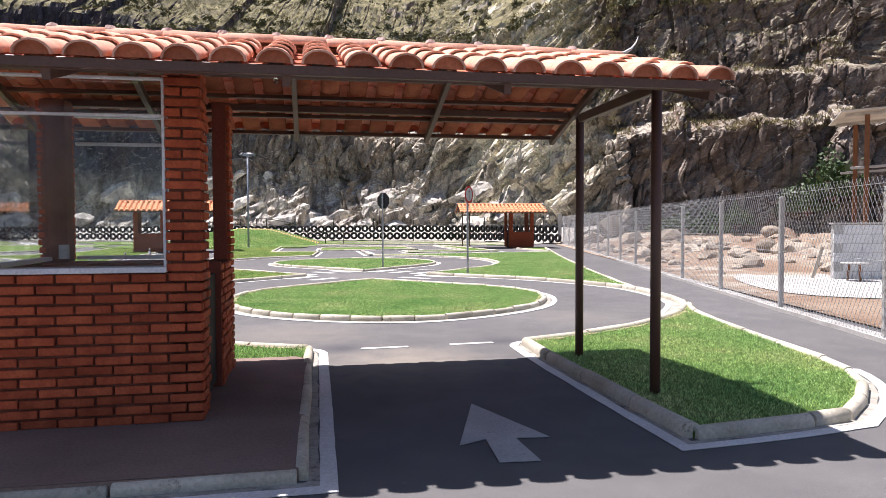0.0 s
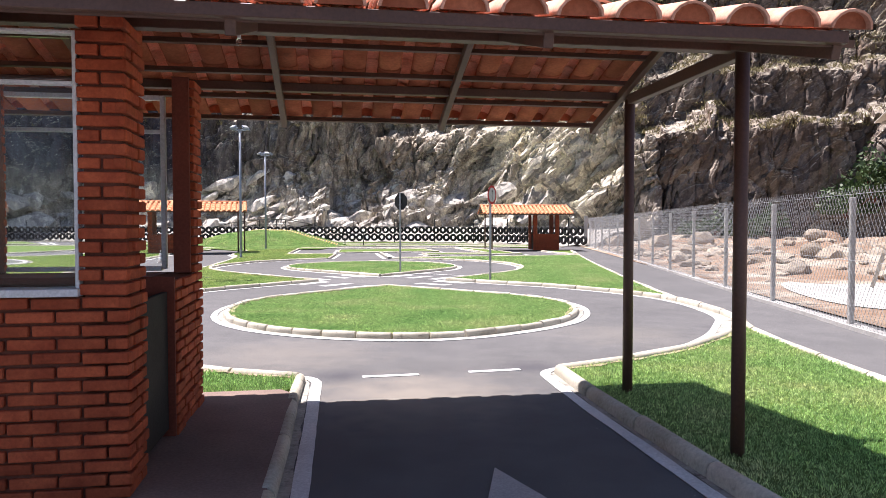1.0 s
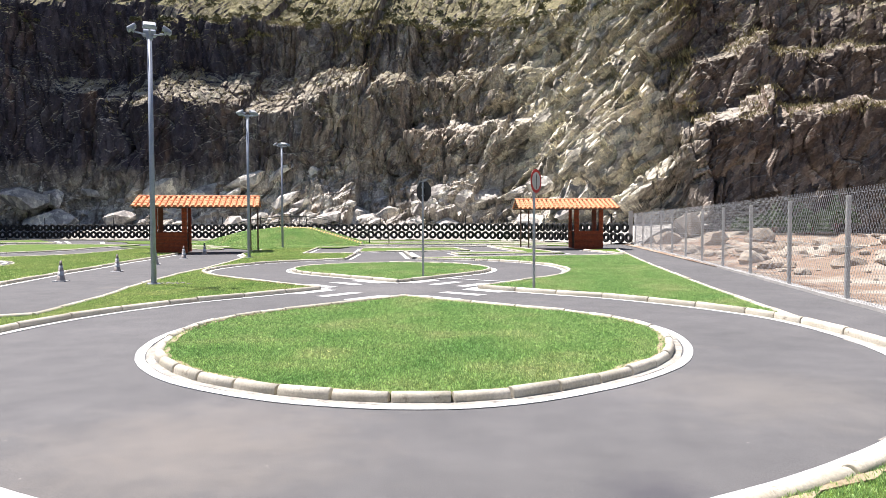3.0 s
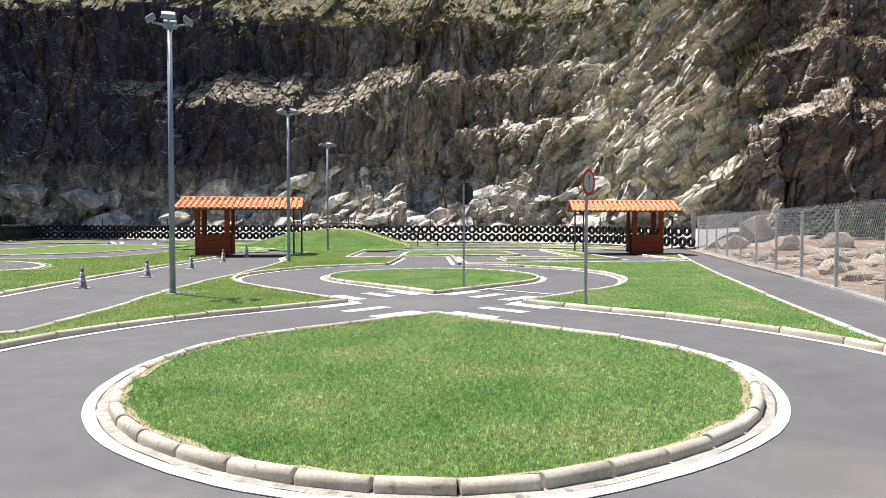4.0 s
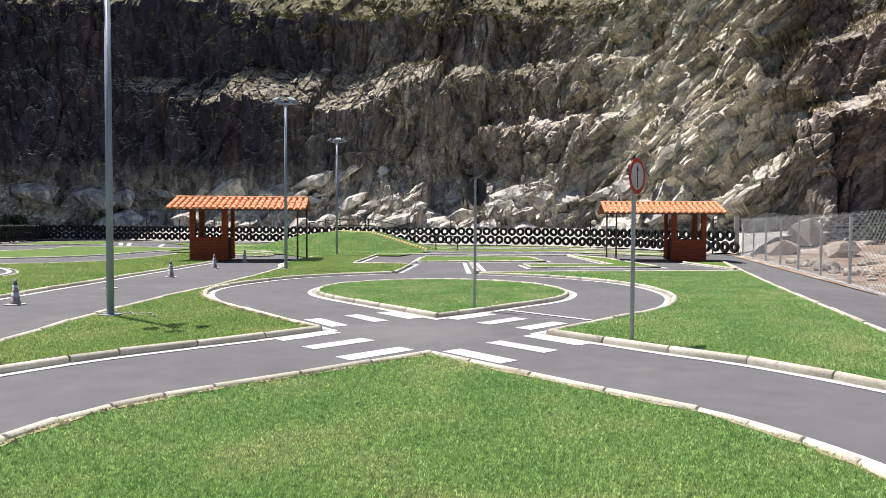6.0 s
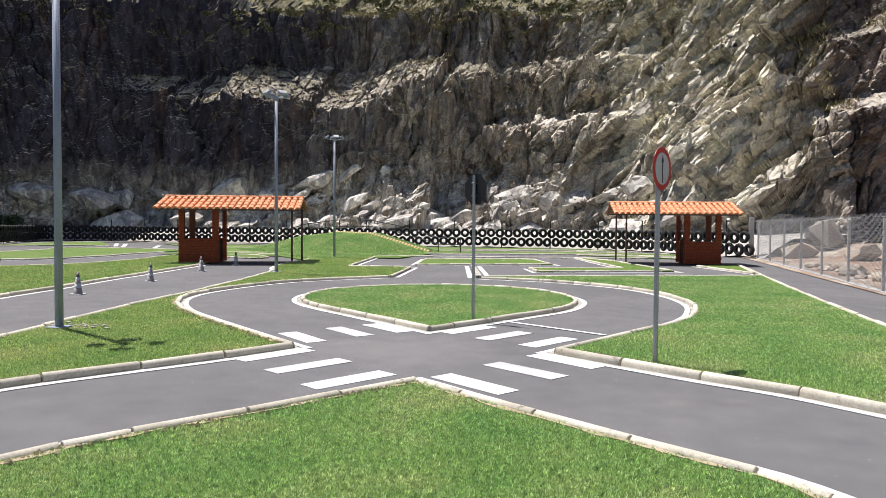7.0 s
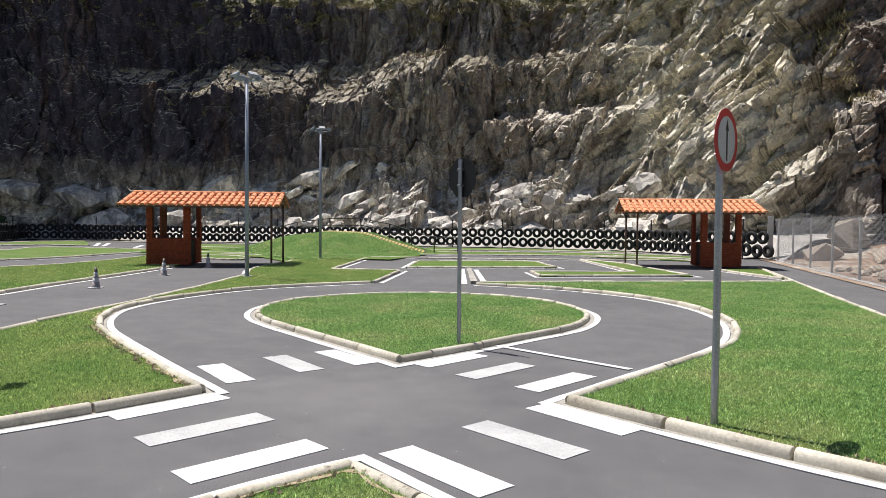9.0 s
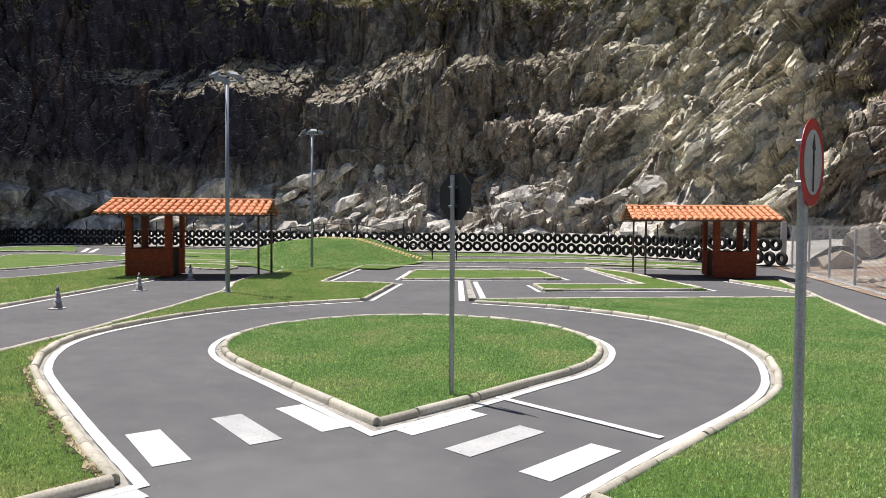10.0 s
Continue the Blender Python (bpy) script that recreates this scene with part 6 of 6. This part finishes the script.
# upright blocks with deep joints, and slabs that dip to one side
tall_ = P @ np.array([[1.0, 0.1, 0.12], [0.0, 1.0, 0.05], [-0.1, 0.05, 0.3]]) + 0.4 * wave
slab = P @ np.array([[0.34, 0.0, -0.8], [0.0, 1.0, 0.1], [0.34, 0.15, 0.85]]) + 0.6 * wave
dip = np.interp(station, [-49, -30, -14, -4, 1, 8.5, 10.5, 14, 49], [0.1, 0.2, 0.25, 0.5, 1, 1, 0.4, 0.15, 0.35])
dip = np.clip(dip + np.where(station < 9, np.interp(V, [0, 4, 6], [0.8, 0.7, 0]), 0), 0, 1)
a1, ac1 = facets(tall_, 3.0, 1)
a2, ac2 = facets(tall_, 1.25, 2)
a3, ac3 = facets(tall_, 0.5, 3)
b1, bc1 = facets(slab, 3.2, 4)
b2, bc2 = facets(slab, 1.3, 5)
b3, bc3 = facets(slab, 0.5, 6)
f2, f3 = a2 * (1 - dip) + b2 * dip, a3 * (1 - dip) + b3 * dip
disp = rough * ((1 - dip) * (0.42 * a1 + 0.5 * a2 + 0.5 * a3 + 0.16 * ac1 + 0.2 * ac2 + 0.14 * ac3) + dip * (0.42 * b1 + 0.55 * b2 + 0.38 * b3 + 0.18 * bc2 + 0.06 * bc3)) + 0.5 * fbm(P * 0.11, 3, 4)
disp = disp * np.where(V < 6.5, 1.0, np.interp(lean, [0.6, 1.6], [1.0, 0.42]))
P[:, 0] += nxn[U] * disp / lean_n
P[:, 1] += nyn[U] * disp / lean_n
P[:, 2] -= disp * lean / lean_n
ii = (np.arange(NU - 1)[:, None] * NV + np.arange(NV - 1)[None, :]).ravel()
tagged(raw_mesh("quarry_face", P, np.stack([ii, ii + NV, ii + NV + 1, ii + 1], 1), ROCK, True), "tall broken quarry face of pale, stained rock with shade painted on steep faces", "rock face", "", "structure")


def boulder(x, y, z, sx, sy, sz, seed, label, turn=(0, 0, 0), mat=None):
    """An angular block: the hull of a few corners on a squared body, its edges chipped by smaller corners."""
    r = random.Random(seed * 31 + 7)
    bm = bmesh.new()
    for k in range(22):
        d = Vector((r.gauss(0, 1), r.gauss(0, 1), r.gauss(0, 1))).normalized()
        big = max(abs(d.x), abs(d.y), abs(d.z))
        q = d * ((0.55 + 0.45 / big) * r.uniform(0.72, 1.0))
        bm.verts.new((q.x * sx, q.y * sy, q.z * sz))
    hull = bmesh.ops.convex_hull(bm, input=bm.verts)
    bmesh.ops.delete(bm, geom=[g for g in hull["geom_interior"] if isinstance(g, bmesh.types.BMVert)], context="VERTS")
    bmesh.ops.dissolve_limit(bm, angle_limit=0.22, verts=bm.verts, edges=bm.edges)
    bmesh.ops.transform(bm, matrix=pose(0, 0, 0, *turn), verts=bm.verts)
    bmesh.ops.recalc_face_normals(bm, faces=bm.faces)
    ob = part("boulder", bm, mat or ROCK)
    ob.location = (x, y, z)
    tagged(ob, label, "boulder", "boulders")


def on_face(x, h):
    """The face's surface at station x and height h."""
    k = int(np.argmin(np.abs(bx - x) + np.where(by < 40, 100, 0)))
    j = int(np.argmin(np.abs(v_ - h)))
    return P[k * NV + j]


BLOCK_LABEL = "pale angular boulder at the foot of the quarry face"
for i, (x, h, sx, sy, sz, lean_) in enumerate(((-32.3, 4.6, 2.1, 1.7, 1.15, -20), (-28.0, 4.5, 2.2, 1.6, 1.1, -6), (-24.6, 5.0, 2.4, 1.5, 1.0, -14), (-39.8, 1.9, 2.6, 1.6, 1.1, -8), (-41.5, 3.8, 2.4, 1.4, 1.1, 10), (-45.0, 4.4, 2.2, 1.5, 1.0, 4),
                                              (-21.6, 5.9, 1.7, 1.0, 0.5, -34), (-18.7, 5.5, 0.7, 0.8, 1.2, 30), (-34.5, 2.2, 1.6, 1.2, 0.8, -5), (-12.5, 3.8, 2.0, 1.3, 0.8, -10), (-8.5, 3.6, 2.2, 1.3, 0.9, -12), (-15.2, 3.4, 1.9, 1.3, 0.8, 8))):
    q = on_face(x, h)
    boulder(q[0], q[1] + 0.15 - 1.7 * (x < -34), q[2] - 0.1 - 0.4 * (x < -34), sx, sy, sz * 0.85, i + 1, BLOCK_LABEL, (18, lean_, 5), FALLEN)
brnd = random.Random(41)
for i in range(70):
    x, h = brnd.uniform(-44, 4), 0.5 + 3.6 * brnd.random() ** 1.3
    k = 0.35 + 0.8 * brnd.random() ** 2
    q = on_face(x, h)
    boulder(q[0], q[1] - 0.1, q[2] + 0.1 * k, k * brnd.uniform(1.0, 1.9), k, k * brnd.uniform(0.5, 0.85), i + 40, "broken block of pale stone lying on the rubble slope", (brnd.uniform(0, 30), brnd.uniform(-25, 10), brnd.uniform(-30, 30)), FALLEN)
for i, (x, y, z, sx, sy, sz) in enumerate(((7.4, 41.8, 0.35, 0.8, 0.7, 0.5), (9.4, 40.6, 0.35, 0.9, 0.7, 0.5), (12.0, 41.5, 0.5, 1.0, 0.8, 0.6), (9.2, 44.9, 1.0, 1.3, 1.0, 0.9))):
    boulder(x, y, z, sx, sy, sz, i + 130, "brown broken boulder beyond the fence", (10, -12, 20 * i), RUBBLE)

# ---------------------------------------------------------------- bushes and dry grass on the rock


def bush(x, y, z, r, seed, mat, label, high=1.0):
    rg = np.random.default_rng(seed)
    k = int(900 * r)
    d = rg.normal(size=(k, 3))
    d /= np.linalg.norm(d, axis=1)[:, None]
    rad = r * (0.45 + 0.6 * rg.random(k)) * (1 + 0.35 * np.sin(5 * d[:, 0] + seed) * np.cos(4 * d[:, 1]))
    c = d * rad[:, None]
    c[:, 2] = np.abs(c[:, 2]) * high
    a = rg.normal(size=(k, 3)) * 0.06 * (0.6 + r * 0.4)
    b = rg.normal(size=(k, 3)) * 0.06 * (0.6 + r * 0.4)
    v = np.stack([c - a, c + b, c + a, c - b], 1).reshape(-1, 3)
    f = np.arange(4 * k).reshape(-1, 4)
    root = thing("bush", pose(x, y, z), label, "bush", "bushes on the rock")
    ob = raw_mesh("foliage", v, f, mat)
    ob.parent = root
    stem = bmesh.new()
    for i in range(5):
        t = rg.normal(size=2) * 0.4 * r
        tube((0, 0, -0.3), (t[0], t[1], 0.7 * r * high), 0.03, 6, 0.008, stem)
    part("stems", stem, WOOD_DARK, root)


for i, (x, h, r, mt, hi) in enumerate(((22.3, 3.0, 1.7, LEAF, 1.5), (15.5, 0.9, 1.2, LEAF, 1.0), (-46.0, 1.4, 1.1, LEAF, 0.9), (12.5, 1.0, 0.9, LEAF, 0.9), (21.0, 2.2, 1.5, LEAF, 1.2), (13.8, 1.2, 0.8, LEAF, 1.3), (17.0, 1.4, 1.0, LEAF, 1.1))):
    q = on_face(x, h)
    bush(q[0], q[1] - 1.2, q[2] - 0.2, r, 40 + i, mt, "leafy green bush growing at the rock", hi)

trng = np.random.default_rng(77)
cand = trng.integers(0, len(P), 60000)
low = P[np.minimum(cand + 1, len(P) - 1)] - P[cand]
lie = np.hypot(low[:, 0], low[:, 1]) / np.maximum(0.02, np.abs(low[:, 2]))
keep = (lie > 0.9) & ((P[cand, 2] > 17.5) | ((P[cand, 2] > 7.5) & (P[cand, 0] > 9.5) & (lie > 1.6)) | ((P[cand, 2] > 10) & (cand % 7 == 0))) & (vnoise(P[cand] * 0.25, 9) > -0.25)
spots = P[cand[keep]][:9000]
k = len(spots)
bl = 9
q = np.repeat(spots, bl, 0)
a = trng.uniform(0, 2 * np.pi, len(q))
h = trng.uniform(0.08, 0.28, len(q))
ox, oy = trng.normal(size=len(q)) * 0.22, trng.normal(size=len(q)) * 0.22
w_ = 0.035
lx, ly = trng.normal(size=len(q)) * 0.18, trng.normal(size=len(q)) * 0.18
tv = np.stack([np.stack([q[:, 0] + ox - w_ * np.cos(a), q[:, 1] + oy - w_ * np.sin(a), q[:, 2] - 0.12], 1), np.stack([q[:, 0] + ox + w_ * np.cos(a), q[:, 1] + oy + w_ * np.sin(a), q[:, 2] - 0.12], 1),
               np.stack([q[:, 0] + ox + lx, q[:, 1] + oy + ly, q[:, 2] + h], 1)], 1).reshape(-1, 3)
tagged(raw_mesh("dry_grass", tv, np.arange(len(tv)).reshape(-1, 3), DRYLEAF), "tufts of dry yellow grass on the ledges", "dry grass", "", "stuff")

up = (lie > 0.9) & (P[cand, 2] > 18.0) & (vnoise(P[cand] * 0.4, 19) > 0.0)
spots = P[cand[up]][:1700]
k = len(spots)
bl = 26
q = np.repeat(spots, bl, 0)
size = np.repeat(trng.uniform(0.2, 0.6, k), bl)
d = trng.normal(size=(len(q), 3))
d /= np.linalg.norm(d, axis=1)[:, None]
d[:, 2] = np.abs(d[:, 2]) * 0.8
c_ = q + d * (size * trng.uniform(0.4, 1.0, len(q)))[:, None]
a_, b_ = trng.normal(size=(len(q), 3)) * 0.085, trng.normal(size=(len(q), 3)) * 0.085
tv = np.stack([c_ - a_, c_ + b_, c_ + a_, c_ - b_], 1).reshape(-1, 3)
tagged(raw_mesh("scrub", tv, np.arange(len(tv)).reshape(-1, 4), SCRUB), "low dull green scrub on the slope above the rock", "scrub", "", "stuff")

# ---------------------------------------------------------------- mown grass
grass(lawn1, 13000, 0.021, 0.005, "short green mown grass of the island")
grass(lawn2, 6500, 0.022, 0.0065, "short green mown grass of the farther island")
grass(lawn_gate, 11000, 0.023, 0.005, "short green mown grass beside the gate roof")
grass(lawn_booth, 7000, 0.034, 0.006, "short green grass behind the booth", box_=(-4.5, 1, 4, 7))
grass(lawn_right, 5000, 0.023, 0.0065, "short green mown grass by the footpath", box_=(-4, 4, 12, 30))
grass(lawn_left, 4500, 0.023, 0.0065, "short yellowish mown grass by the cone road", mat=BLADE_DRY, box_=(-12, -3, 9, 30))
grass(left_lawn, 1300, 0.035, 0.012, "short yellowish green grass of the left field", mat=BLADE_DRY, box_=(-24, -9, 15, 35))
grass(lawn_left, 1600, 0.035, 0.012, "short yellowish grass behind the cone road", mat=BLADE_DRY, box_=(-12, -6, 30, 37))
mound_grass = grass([(-20.2, 42.2), (-14.4, 36.6), (-12.1, 34.0), (-10.5, 37.6), (-9.3, 41.2), (-9.3, 43.6), (-20.2, 45.4)], 1300, 0.05, 0.016, "green grass on the mound and round it", z=0.05)
co = np.empty(len(mound_grass.data.vertices) * 3, np.float32)
mound_grass.data.vertices.foreach_get("co", co)
co = co.reshape(-1, 3)
co[:, 2] += mound_height(co[:, 0], co[:, 1])
mound_grass.data.vertices.foreach_set("co", co.ravel())
mound_grass.data.update()
